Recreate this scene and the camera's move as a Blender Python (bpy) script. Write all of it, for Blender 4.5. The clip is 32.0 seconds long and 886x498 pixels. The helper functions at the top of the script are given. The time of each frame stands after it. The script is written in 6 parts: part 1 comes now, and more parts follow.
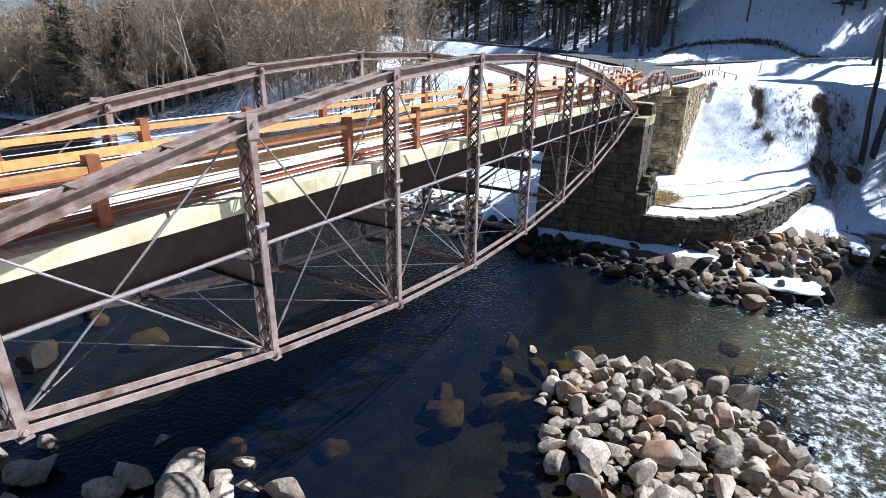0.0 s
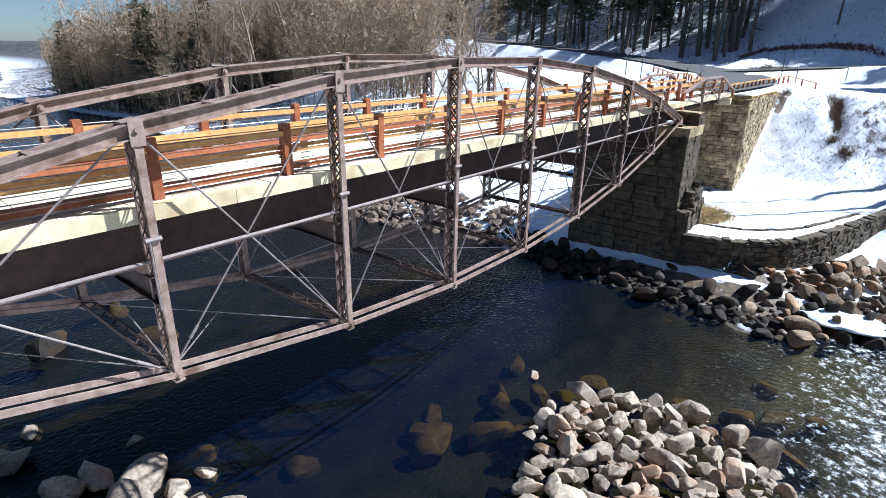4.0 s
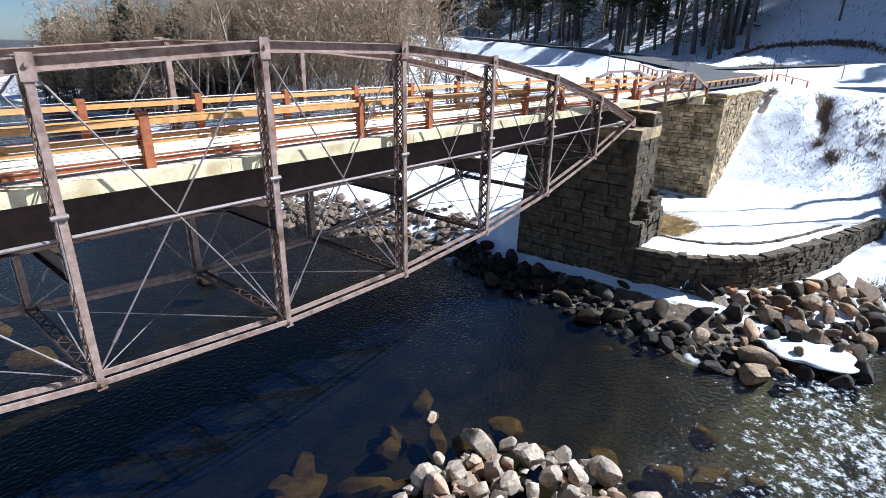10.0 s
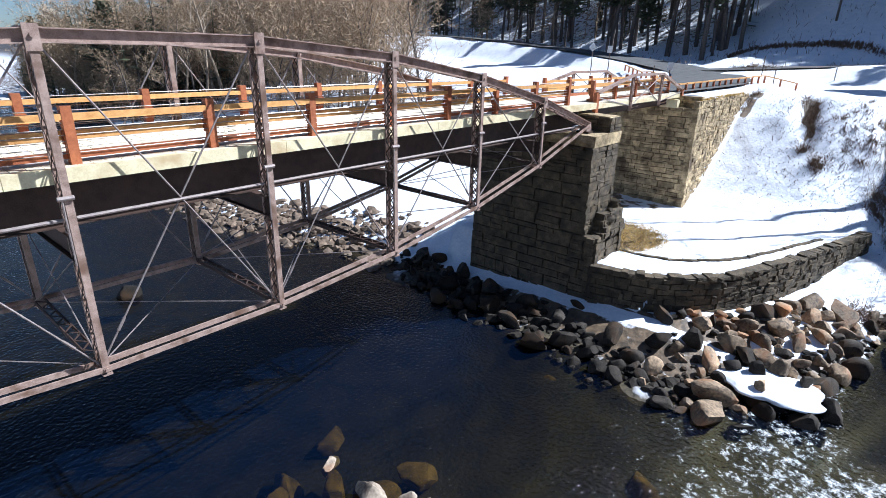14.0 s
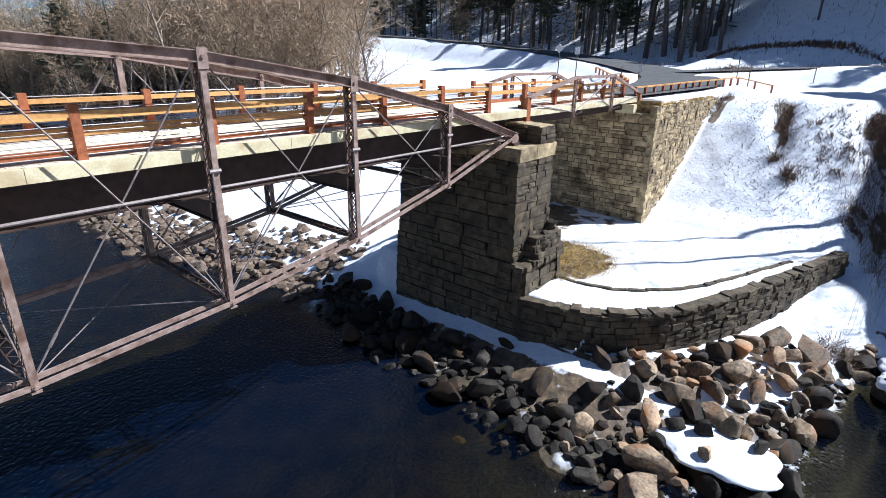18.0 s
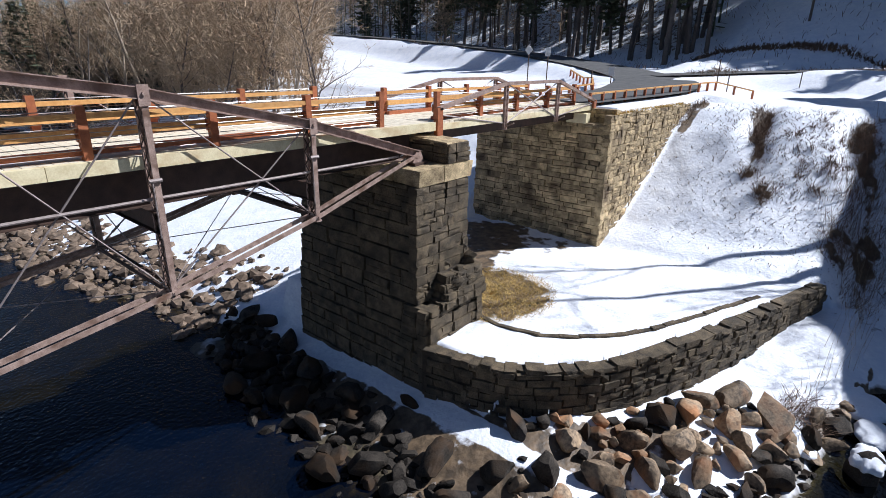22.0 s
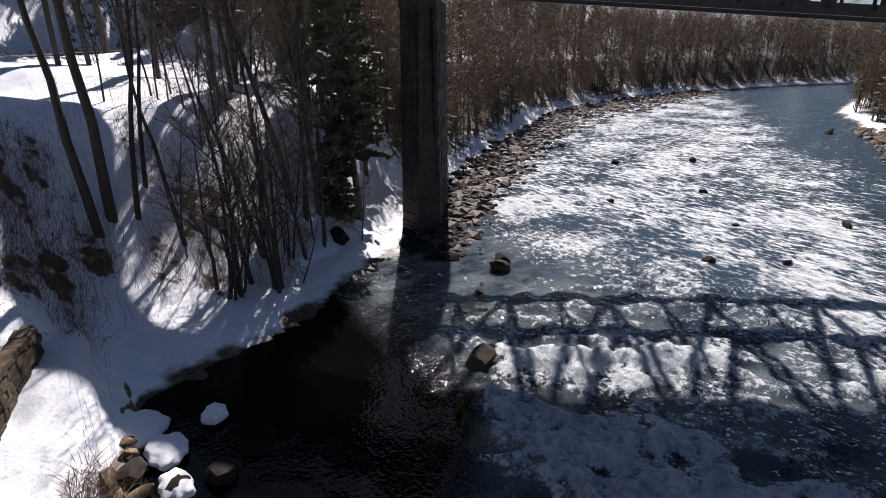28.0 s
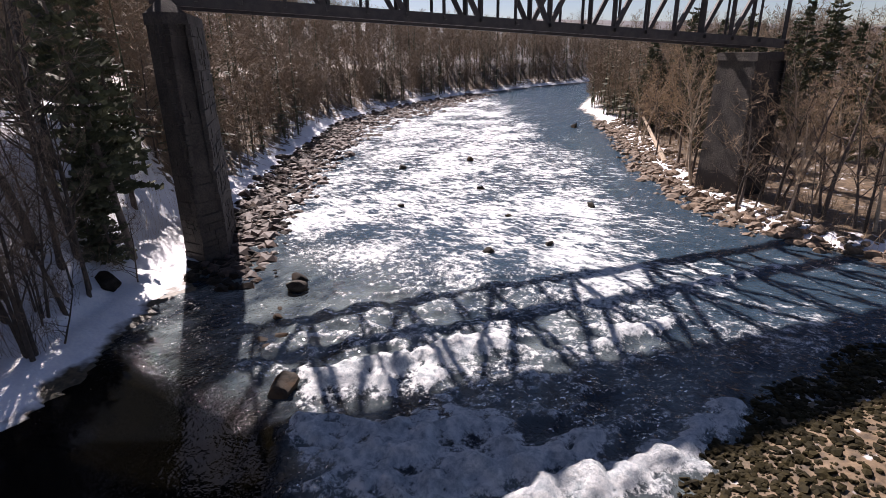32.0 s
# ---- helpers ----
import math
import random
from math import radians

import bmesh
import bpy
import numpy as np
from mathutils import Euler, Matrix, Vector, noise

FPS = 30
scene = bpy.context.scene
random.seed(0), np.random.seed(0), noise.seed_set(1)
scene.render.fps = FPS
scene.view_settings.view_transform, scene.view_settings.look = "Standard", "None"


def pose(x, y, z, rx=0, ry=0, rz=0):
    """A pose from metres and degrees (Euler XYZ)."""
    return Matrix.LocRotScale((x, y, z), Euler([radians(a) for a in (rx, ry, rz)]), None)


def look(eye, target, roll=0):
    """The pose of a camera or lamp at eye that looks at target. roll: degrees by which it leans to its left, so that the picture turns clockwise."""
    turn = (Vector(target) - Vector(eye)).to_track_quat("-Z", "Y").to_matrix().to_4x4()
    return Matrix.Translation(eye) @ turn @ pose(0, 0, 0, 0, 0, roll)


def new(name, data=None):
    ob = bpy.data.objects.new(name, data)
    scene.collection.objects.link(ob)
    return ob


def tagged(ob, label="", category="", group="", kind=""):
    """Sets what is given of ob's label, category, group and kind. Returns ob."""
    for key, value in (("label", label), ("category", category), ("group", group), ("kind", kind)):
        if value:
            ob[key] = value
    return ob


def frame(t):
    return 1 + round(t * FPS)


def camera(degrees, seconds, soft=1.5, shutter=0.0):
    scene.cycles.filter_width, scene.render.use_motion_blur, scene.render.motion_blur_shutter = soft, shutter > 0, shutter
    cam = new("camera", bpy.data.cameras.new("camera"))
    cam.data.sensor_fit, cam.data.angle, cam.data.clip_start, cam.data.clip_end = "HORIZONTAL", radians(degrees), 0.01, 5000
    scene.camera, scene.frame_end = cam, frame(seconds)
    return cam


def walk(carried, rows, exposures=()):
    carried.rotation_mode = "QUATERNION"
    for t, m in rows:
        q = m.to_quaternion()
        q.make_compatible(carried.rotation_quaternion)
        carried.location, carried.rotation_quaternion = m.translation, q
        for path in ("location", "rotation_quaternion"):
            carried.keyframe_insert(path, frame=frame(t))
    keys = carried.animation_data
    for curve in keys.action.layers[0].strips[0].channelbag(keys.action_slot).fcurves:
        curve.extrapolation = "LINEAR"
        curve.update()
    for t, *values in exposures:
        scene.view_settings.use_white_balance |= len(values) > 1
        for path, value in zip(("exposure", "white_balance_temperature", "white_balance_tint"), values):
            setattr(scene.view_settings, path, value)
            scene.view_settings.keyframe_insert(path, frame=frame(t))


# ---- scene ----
# camera
LENS = 79
PATH = [
    (0, (-39.104, -8.656, 13.864), (-31.115, -3.773, 10.354), 0.72),
    (0.5, (-39.006, -8.904, 13.889), (-31.366, -3.468, 10.414), 0.79),
    (1, (-38.755, -9.152, 13.926), (-31.457, -3.258, 10.461), 0.99),
    (1.5, (-38.344, -9.389, 13.952), (-31.036, -3.505, 10.492), 1.07),
    (2, (-37.861, -9.597, 13.956), (-30.565, -3.701, 10.489), 1.13),
    (2.5, (-37.397, -9.800, 13.944), (-30.109, -3.902, 10.465), 1.17),
    (3, (-36.974, -9.978, 13.905), (-29.666, -4.105, 10.428), 1.15),
    (3.5, (-36.561, -10.142, 13.861), (-29.252, -4.265, 10.390), 1.07),
    (5.5, (-35.112, -10.704, 13.880), (-27.831, -4.800, 10.397), 1.01),
    (6, (-34.592, -10.861, 13.837), (-27.299, -4.967, 10.363), 1.08),
    (6.5, (-34.047, -11.047, 13.780), (-26.771, -5.118, 10.329), 0.73),
    (7, (-33.490, -11.213, 13.730), (-26.237, -5.255, 10.281), 0.70),
    (7.5, (-32.947, -11.345, 13.718), (-25.732, -5.340, 10.269), 0.63),
    (8, (-32.425, -11.445, 13.731), (-25.221, -5.449, 10.247), 0.94),
    (8.5, (-31.917, -11.524, 13.744), (-24.711, -5.542, 10.240), 1.12),
    (9, (-31.411, -11.603, 13.724), (-24.224, -5.601, 10.212), 1.26),
    (9.5, (-30.905, -11.716, 13.646), (-23.727, -5.694, 10.152), 1.15),
    (10, (-30.395, -11.843, 13.543), (-23.210, -5.822, 10.062), 1.08),
    (10.5, (-29.885, -11.976, 13.462), (-22.714, -5.938, 9.980), 1.21),
    (11, (-29.396, -12.113, 13.420), (-22.236, -6.060, 9.940), 1.13),
    (11.5, (-28.926, -12.232, 13.392), (-21.775, -6.170, 9.912), 1.26),
    (12, (-28.446, -12.334, 13.395), (-21.295, -6.275, 9.909), 1.33),
    (12.5, (-27.930, -12.425, 13.415), (-20.769, -6.384, 9.919), 1.53),
    (13, (-27.340, -12.525, 13.443), (-20.197, -6.458, 9.953), 1.32),
    (13.5, (-26.711, -12.643, 13.441), (-19.570, -6.570, 9.958), 1.47),
    (14, (-26.074, -12.751, 13.435), (-18.931, -6.672, 9.965), 1.33),
    (14.5, (-25.440, -12.843, 13.429), (-18.298, -6.757, 9.973), 1.21),
    (16.5, (-22.300, -13.108, 13.413), (-15.126, -7.030, 10.008), 1.09),
    (17, (-21.577, -13.125, 13.398), (-14.375, -7.080, 9.994), 1.11),
    (17.5, (-20.941, -13.133, 13.368), (-13.720, -7.116, 9.954), 1.24),
    (18, (-20.356, -13.131, 13.329), (-13.142, -7.104, 9.918), 1.05),
    (18.5, (-19.784, -13.124, 13.307), (-12.572, -7.097, 9.893), 1.00),
    (19, (-19.159, -13.139, 13.302), (-11.949, -7.109, 9.887), 1.02),
    (19.5, (-18.484, -13.171, 13.288), (-11.286, -7.125, 9.879), 1.17),
    (20, (-17.783, -13.218, 13.298), (-10.586, -7.160, 9.908), 1.13),
    (20.5, (-17.051, -13.267, 13.319), (-9.839, -7.223, 9.934), 1.17),
    (21, (-16.261, -13.337, 13.347), (-9.021, -7.324, 9.966), 1.22),
    (21.5, (-15.391, -13.440, 13.384), (-8.152, -7.422, 10.010), 1.15),
    (22, (-14.453, -13.563, 13.414), (-7.240, -7.521, 10.028), 1.19),
    (22.5, (-13.497, -13.683, 13.432), (-6.250, -7.692, 10.029), 1.15),
    (23, (-12.579, -13.775, 13.436), (-5.325, -7.803, 10.012), 0.98),
    (23.5, (-11.701, -13.831, 13.444), (-4.365, -7.981, 9.984), 1.20),
    (24, (-10.909, -13.847, 13.473), (-3.278, -8.412, 9.974), 1.17),
    (24.5, (-10.238, -13.840, 13.532), (-2.092, -9.236, 10.005), 0.94),
    (26.5, (-9.530, -14.153, 13.832), (-0.163, -14.105, 10.329), -0.01),
    (27, (-9.559, -14.119, 13.726), (-0.478, -16.433, 10.235), -0.60),
    (27.5, (-9.548, -13.971, 13.748), (-1.033, -17.877, 10.248), -0.44),
    (28, (-9.502, -13.840, 13.812), (-2.071, -19.534, 10.297), -0.20),
    (28.5, (-9.525, -13.872, 13.839), (-3.488, -21.029, 10.327), -0.27),
    (29, (-9.668, -13.993, 13.852), (-4.116, -21.537, 10.349), -0.30),
    (29.5, (-9.883, -14.112, 13.886), (-4.397, -21.711, 10.401), -0.23),
    (30, (-10.093, -14.197, 13.933), (-4.758, -21.901, 10.443), -0.20),
    (30.5, (-10.247, -14.264, 14.000), (-5.074, -22.075, 10.503), -0.16),
    (31, (-10.355, -14.321, 14.100), (-5.277, -22.196, 10.609), -0.44),
    (31.5, (-10.449, -14.376, 14.226), (-5.475, -22.318, 10.736), -0.65),
    (32, (-10.541, -14.422, 14.372), (-5.639, -22.434, 10.940), -1.07),
]
cam = camera(LENS, 32.0, soft=0.7)
walk(cam, [(t, look(e, g, r)) for t, e, g, r in PATH], [(0, 0.90, 5350, 8), (12, 0.88, 5400, 9), (17, 0.80, 5450, 10), (19, 0.70, 5550, 10), (21, 0.5, 5650, 11), (23, 0.22, 5800, 13), (24, 0.02, 5900, 14), (26.8, -0.1, 6150, 14), (28.2, 0.44, 6550, 18), (30, 0.86, 6850, 23), (32, 0.86, 6850, 25)])

# world, sun
SUN = Vector((0.80 * math.cos(radians(44)), -0.60 * math.cos(radians(44)), math.sin(radians(44)))).normalized()
world = bpy.data.worlds.new("winter_sky")
scene.world = world
world.use_nodes = True
wn = world.node_tree
sky = wn.nodes.new("ShaderNodeTexSky")
sky.sky_type = "NISHITA"
sky.sun_disc = False
sky.sun_elevation = radians(44)
sky.sun_rotation = math.atan2(SUN.x, SUN.y)
wn.links.new(sky.outputs[0], wn.nodes["Background"].inputs[0])
wn.nodes["Background"].inputs[1].default_value = 0.046
sky.dust_density = 0.4
sky.ozone_density = 3.0
sky.air_density = 0.8
sun = new("sun", bpy.data.lights.new("sun", "SUN"))
sun.data.energy = 5.0
sun.data.angle = radians(0.6)
sun.data.color = (1.0, 0.97, 0.93)
sun.matrix_world = look((0, 0, 60), Vector((0, 0, 60)) - SUN)


# materials
def material(name, dark, light, scale=3.0, rough=0.7, metal=0.0, bump=0.3, fine=None, stain=None, random_tint=0.0, dist=0.02):
    m = bpy.data.materials.new(name)
    m.use_nodes = True
    nt = m.node_tree
    b = nt.nodes["Principled BSDF"]
    b.inputs["Roughness"].default_value = rough
    b.inputs["Metallic"].default_value = metal
    geo = nt.nodes.new("ShaderNodeNewGeometry")
    n1 = nt.nodes.new("ShaderNodeTexNoise")
    n1.inputs["Scale"].default_value = scale
    n1.inputs["Detail"].default_value = 6
    n2 = nt.nodes.new("ShaderNodeTexNoise")
    n2.inputs["Scale"].default_value = fine or scale * 9
    n2.inputs["Detail"].default_value = 4
    for n in (n1, n2):
        nt.links.new(geo.outputs["Position"], n.inputs["Vector"])
    add = nt.nodes.new("ShaderNodeMath")
    add.operation = "MULTIPLY_ADD"
    add.inputs[1].default_value = 0.45
    nt.links.new(n2.outputs["Fac"], add.inputs[0])
    mul = nt.nodes.new("ShaderNodeMath")
    mul.operation = "MULTIPLY"
    mul.inputs[1].default_value = 0.55
    nt.links.new(n1.outputs["Fac"], mul.inputs[0])
    nt.links.new(mul.outputs[0], add.inputs[2])
    ramp = nt.nodes.new("ShaderNodeValToRGB")
    ramp.color_ramp.elements[0].position, ramp.color_ramp.elements[1].position = 0.36, 0.64
    ramp.color_ramp.elements[0].color, ramp.color_ramp.elements[1].color = (*dark, 1), (*light, 1)
    nt.links.new(add.outputs[0], ramp.inputs[0])
    col = ramp.outputs[0]
    if stain:
        n3 = nt.nodes.new("ShaderNodeTexNoise")
        n3.inputs["Scale"].default_value = scale * 0.35
        n3.inputs["Detail"].default_value = 5
        nt.links.new(geo.outputs["Position"], n3.inputs["Vector"])
        r3 = nt.nodes.new("ShaderNodeValToRGB")
        r3.color_ramp.elements[0].position, r3.color_ramp.elements[1].position = 0.52, 0.68
        nt.links.new(n3.outputs["Fac"], r3.inputs[0])
        mx = nt.nodes.new("ShaderNodeMix")
        mx.data_type = "RGBA"
        mx.inputs[7].default_value = (*stain, 1)
        nt.links.new(r3.outputs[0], mx.inputs[0])
        nt.links.new(col, mx.inputs[6])
        col = mx.outputs[2]
    if random_tint:
        oi = nt.nodes.new("ShaderNodeObjectInfo")
        hs = nt.nodes.new("ShaderNodeHueSaturation")
        mr = nt.nodes.new("ShaderNodeMapRange")
        mr.inputs[3].default_value, mr.inputs[4].default_value = 1 - random_tint, 1 + random_tint
        nt.links.new(oi.outputs["Random"], mr.inputs[0])
        nt.links.new(mr.outputs[0], hs.inputs["Value"])
        nt.links.new(col, hs.inputs["Color"])
        col = hs.outputs[0]
    nt.links.new(col, b.inputs["Base Color"])
    if bump:
        bp = nt.nodes.new("ShaderNodeBump")
        bp.inputs["Strength"].default_value = bump
        bp.inputs["Distance"].default_value = dist
        nt.links.new(add.outputs[0], bp.inputs["Height"])
        nt.links.new(bp.outputs[0], b.inputs["Normal"])
    return m


M_IRON = material("painted_iron", (0.21, 0.138, 0.105), (0.44, 0.315, 0.255), 6, 0.55, 0.0, 0.15, stain=(0.15, 0.085, 0.055))
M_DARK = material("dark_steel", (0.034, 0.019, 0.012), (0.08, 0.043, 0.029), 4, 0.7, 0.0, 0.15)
M_ROD = material("rod_steel", (0.24, 0.19, 0.17), (0.38, 0.32, 0.29), 8, 0.45, 0.3, 0.1)
M_WOODR = material("red_stained_timber", (0.24, 0.065, 0.022), (0.42, 0.14, 0.05), 9, 0.6, 0, 0.2, random_tint=0.15)
M_WOODO = material("orange_timber", (0.52, 0.24, 0.065), (0.74, 0.42, 0.15), 7, 0.55, 0, 0.2, random_tint=0.1)
M_CREAM = material("pale_timber", (0.62, 0.52, 0.30), (0.80, 0.71, 0.46), 3, 0.6, 0, 0.2, stain=(0.52, 0.38, 0.2), random_tint=0.05)
M_PLANK = material("deck_plank", (0.58, 0.50, 0.36), (0.78, 0.70, 0.54), 5, 0.7, 0, 0.25, random_tint=0.1)
M_WIRE = material("wire_cable", (0.3, 0.28, 0.26), (0.45, 0.42, 0.4), 8, 0.4, 0.7, 0)
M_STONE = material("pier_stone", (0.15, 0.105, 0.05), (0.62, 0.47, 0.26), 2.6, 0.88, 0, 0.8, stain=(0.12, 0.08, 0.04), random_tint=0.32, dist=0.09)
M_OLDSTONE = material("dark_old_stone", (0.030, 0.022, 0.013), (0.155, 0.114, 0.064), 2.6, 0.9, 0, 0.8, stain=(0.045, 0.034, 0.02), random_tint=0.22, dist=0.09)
M_MORTAR = material("dark_joint", (0.02, 0.015, 0.01), (0.075, 0.055, 0.034), 4, 0.95, 0, 0.6)
M_ROCK = material("river_boulder", (0.16, 0.12, 0.085), (0.55, 0.445, 0.33), 1.8, 0.75, 0, 0.7, fine=9, stain=(0.38, 0.21, 0.11), random_tint=0.3, dist=0.06)
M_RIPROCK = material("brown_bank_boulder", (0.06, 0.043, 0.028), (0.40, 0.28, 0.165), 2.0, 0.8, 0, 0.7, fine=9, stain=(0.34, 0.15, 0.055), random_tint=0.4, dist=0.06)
# near-black: wet stone, with the shade by the pier put in
M_WETSHADE = material("wet_shaded_boulder", (0.007, 0.006, 0.005), (0.058, 0.048, 0.038), 2.2, 0.8, 0, 0.6, stain=(0.06, 0.035, 0.018), random_tint=0.4, dist=0.05)
M_SUNK = material("sunken_stone", (0.05, 0.036, 0.009), (0.27, 0.175, 0.045), 2.6, 0.8, 0, 0.4)
M_COBBLE = material("cobble", (0.065, 0.045, 0.029), (0.23, 0.16, 0.105), 1.3, 0.75, 0, 0.4, fine=5)
M_BARSTONE = material("dark_bar_cobble", (0.02, 0.013, 0.010), (0.11, 0.066, 0.046), 1.3, 0.7, 0, 0.4, fine=5)
# twig colour with the shade of backlit trees put in
M_SHADETWIG = material("shaded_twig", (0.095, 0.072, 0.054), (0.26, 0.20, 0.148), 3, 0.85, 0, 0)
M_BAR = material("bar_gravel", (0.007, 0.006, 0.002), (0.034, 0.026, 0.009), 1.6, 0.8, 0, 0.4, fine=5)
for m in (M_WETSHADE, M_BAR):
    m.node_tree.nodes["Principled BSDF"].inputs["Specular IOR Level"].default_value = 0.15
M_SNOW = material("settled_snow", (0.76, 0.78, 0.82), (0.88, 0.89, 0.91), 1.2, 0.6, 0, 0.3, dist=0.08)
M_FARTWIG = material("distant_twig", (0.12, 0.088, 0.06), (0.29, 0.215, 0.145), 0.3, 0.9, 0, 0)
M_DRY = material("dry_grass", (0.36, 0.24, 0.06), (0.72, 0.50, 0.17), 2, 0.8, 0, 0)
M_BRUSH = material("dry_brush", (0.08, 0.048, 0.03), (0.23, 0.145, 0.09), 2, 0.85, 0, 0)
M_PAINT = material("grey_metal_sheet", (0.36, 0.37, 0.37), (0.5, 0.5, 0.5), 3, 0.5, 0.3, 0.05)
M_PALEBARK = material("pale_bark", (0.24, 0.18, 0.125), (0.48, 0.39, 0.29), 5, 0.85, 0, 0.4)
M_RAIL = material("black_steel", (0.02, 0.018, 0.018), (0.05, 0.042, 0.038), 2, 0.6, 0.1, 0.2)
M_RAILSTONE = material("weathered_pier_stone", (0.02, 0.017, 0.015), (0.07, 0.058, 0.048), 0.8, 0.9, 0, 0.8, stain=(0.035, 0.028, 0.024), dist=0.15)
# bark colour darkened for trunks seen against the light
M_SHADEBARK = material("shaded_bark", (0.028, 0.022, 0.018), (0.085, 0.068, 0.054), 6, 0.9, 0, 0.6)
M_BARK = material("bark", (0.07, 0.055, 0.045), (0.16, 0.13, 0.11), 6, 0.9, 0, 0.6)
M_TWIG = material("twig", (0.24, 0.165, 0.095), (0.52, 0.38, 0.24), 3, 0.85, 0, 0)
M_NEEDLE = material("pine_needles", (0.032, 0.042, 0.020), (0.105, 0.112, 0.056), 0.8, 0.7, 0, 0)
M_ASPHALT = material("asphalt", (0.05, 0.05, 0.051), (0.11, 0.107, 0.10), 1.2, 0.95, 0, 0.3)


# helpers
def part(name, bm, mat, parent=None, label="", smooth=False):
    me = bpy.data.meshes.new(name)
    bm.to_mesh(me)
    bm.free()
    me.materials.append(mat)
    if smooth:
        me.polygons.foreach_set("use_smooth", [True] * len(me.polygons))
    ob = new(name, me)
    if parent:
        ob.parent = parent
    if label:
        ob["label"] = label
    return ob


def thing(name, label, category, group="", kind="", at=(0, 0, 0)):
    ob = new(name)
    ob.location = at
    ob.empty_display_size = 0.2
    return tagged(ob, label, category, group, kind)


def bar(bm, a, b, w, h, up=(0, 0, 1)):
    """A box of section w x h from a to b."""
    a, b = Vector(a), Vector(b)
    d = b - a
    n = d.normalized()
    u = Vector(up)
    if abs(n.dot(u)) > 0.98:
        u = Vector((0, 1, 0))
    side = n.cross(u).normalized()
    top = side.cross(n)
    vs = []
    for e in (a, b):
        for sx, sy in ((-1, -1), (1, -1), (1, 1), (-1, 1)):
            vs.append(bm.verts.new(e + side * (sx * w / 2) + top * (sy * h / 2)))
    for f in ((0, 3, 2, 1), (4, 5, 6, 7), (0, 1, 5, 4), (1, 2, 6, 5), (2, 3, 7, 6), (3, 0, 4, 7)):
        bm.faces.new([vs[i] for i in f])


def rod(bm, a, b, r, n=6, r2=None):
    a, b = Vector(a), Vector(b)
    d = (b - a).normalized()
    u = Vector((0, 0, 1)) if abs(d.z) < 0.95 else Vector((1, 0, 0))
    s = d.cross(u).normalized()
    t = s.cross(d)
    rings = []
    for e, rr in ((a, r), (b, r if r2 is None else r2)):
        rings.append([bm.verts.new(e + (s * math.cos(k * math.tau / n) + t * math.sin(k * math.tau / n)) * rr) for k in range(n)])
    for k in range(n):
        bm.faces.new((rings[0][k], rings[0][(k + 1) % n], rings[1][(k + 1) % n], rings[1][k]))
    bm.faces.new(rings[0][::-1])
    bm.faces.new(rings[1])


def box(bm, x0, x1, y0, y1, z0, z1):
    v = [bm.verts.new(p) for p in ((x0, y0, z0), (x1, y0, z0), (x1, y1, z0), (x0, y1, z0), (x0, y0, z1), (x1, y0, z1), (x1, y1, z1), (x0, y1, z1))]
    for f in ((0, 3, 2, 1), (4, 5, 6, 7), (0, 1, 5, 4), (1, 2, 6, 5), (2, 3, 7, 6), (3, 0, 4, 7)):
        bm.faces.new([v[i] for i in f])


# plan
PANEL, NP, RISE, WIDE, WATER = 4.606, 9, 3.58, 4.94, 0.2
BANK_Y = (-1500, -460, -330, -237, -176, -142, -108, -66, -52.7, -45.8, -39.5, -36.3, -32.8, -27.3, -24.6, -21.4, -19.4, -17.3, -15.3, -14.3, -12, -9, -5, -2, 2.4, 8.8, 13, 25, 48, 70, 95, 126, 193, 260, 400, 1500)
BANK_X = (-700, -160, 50, 79, 84, 81, 72, 46, 36.4, 30.6, 25.2, 22.4, 20.9, 17.9, 15.9, 14.4, 14.0, 13.8, 12.7, 7.6, -1.5, -5, -5.5, -4.8, -4.5, -3.6, -2.4, -5.5, -6.7, 0, 10, 5, 4, 25, 55, 95)
LEFT_Y = (-1500, -420, -300, -240, -157, -122, -83, -68, -62, -58, -52, -45.8, -39.4, -35, -31, -27, -24, -18, -12, 0, 4.6, 7.2, 11, 15, 60, 300, 1500)
LEFT_X = (-900, -220, 10, 51, 34.5, 16.8, 1.7, -6.7, -12, -22, -22, -17.4, -13.6, -11.0, -9.5, -8.2, -10.5, -22, -33, -33.4, -32.6, -33.2, -35.8, -37.6, -55, -70, -60)
WALL_X = (-1.15, -0.85, -0.3, 0.64, 1.8, 3.46, 6.54, 9.98, 13.0, 16.53)
WALL_Y = (-1.75, -3.3, -4.9, -6.06, -7.06, -7.94, -9.12, -10.22, -11.1, -12.11)
ROAD = ((15.5, 2.5, 10.95), (30, 2.8, 11.1), (42, 6, 11.5), (52, 16, 12.4), (60, 32, 13.9), (64, 52, 15.5), (68, 80, 17.0), (84, 130, 19.0))
ROAD2 = ((46, 9, 11.8), (57, 0, 12.4), (70, -18, 13.2), (95, -45, 14.5))


def bank(y):
    return float(np.interp(y, BANK_Y, BANK_X))


def left_bank(y):
    return float(np.interp(y, LEFT_Y, LEFT_X))


def wall_line(x):
    return float(np.interp(x, WALL_X, WALL_Y))


def inside_wall(x, y):
    return -0.9 < x < 19.5 and wall_line(x) + 0.2 < y < 7.9


def smoothstep(a, b, x):
    t = min(1, max(0, (x - a) / (b - a)))
    return t * t * (3 - 2 * t)


def bumps(x, y, s, seed=0.0):
    return noise.fractal(Vector((x * s, y * s, seed)), 1.0, 2.0, 4)


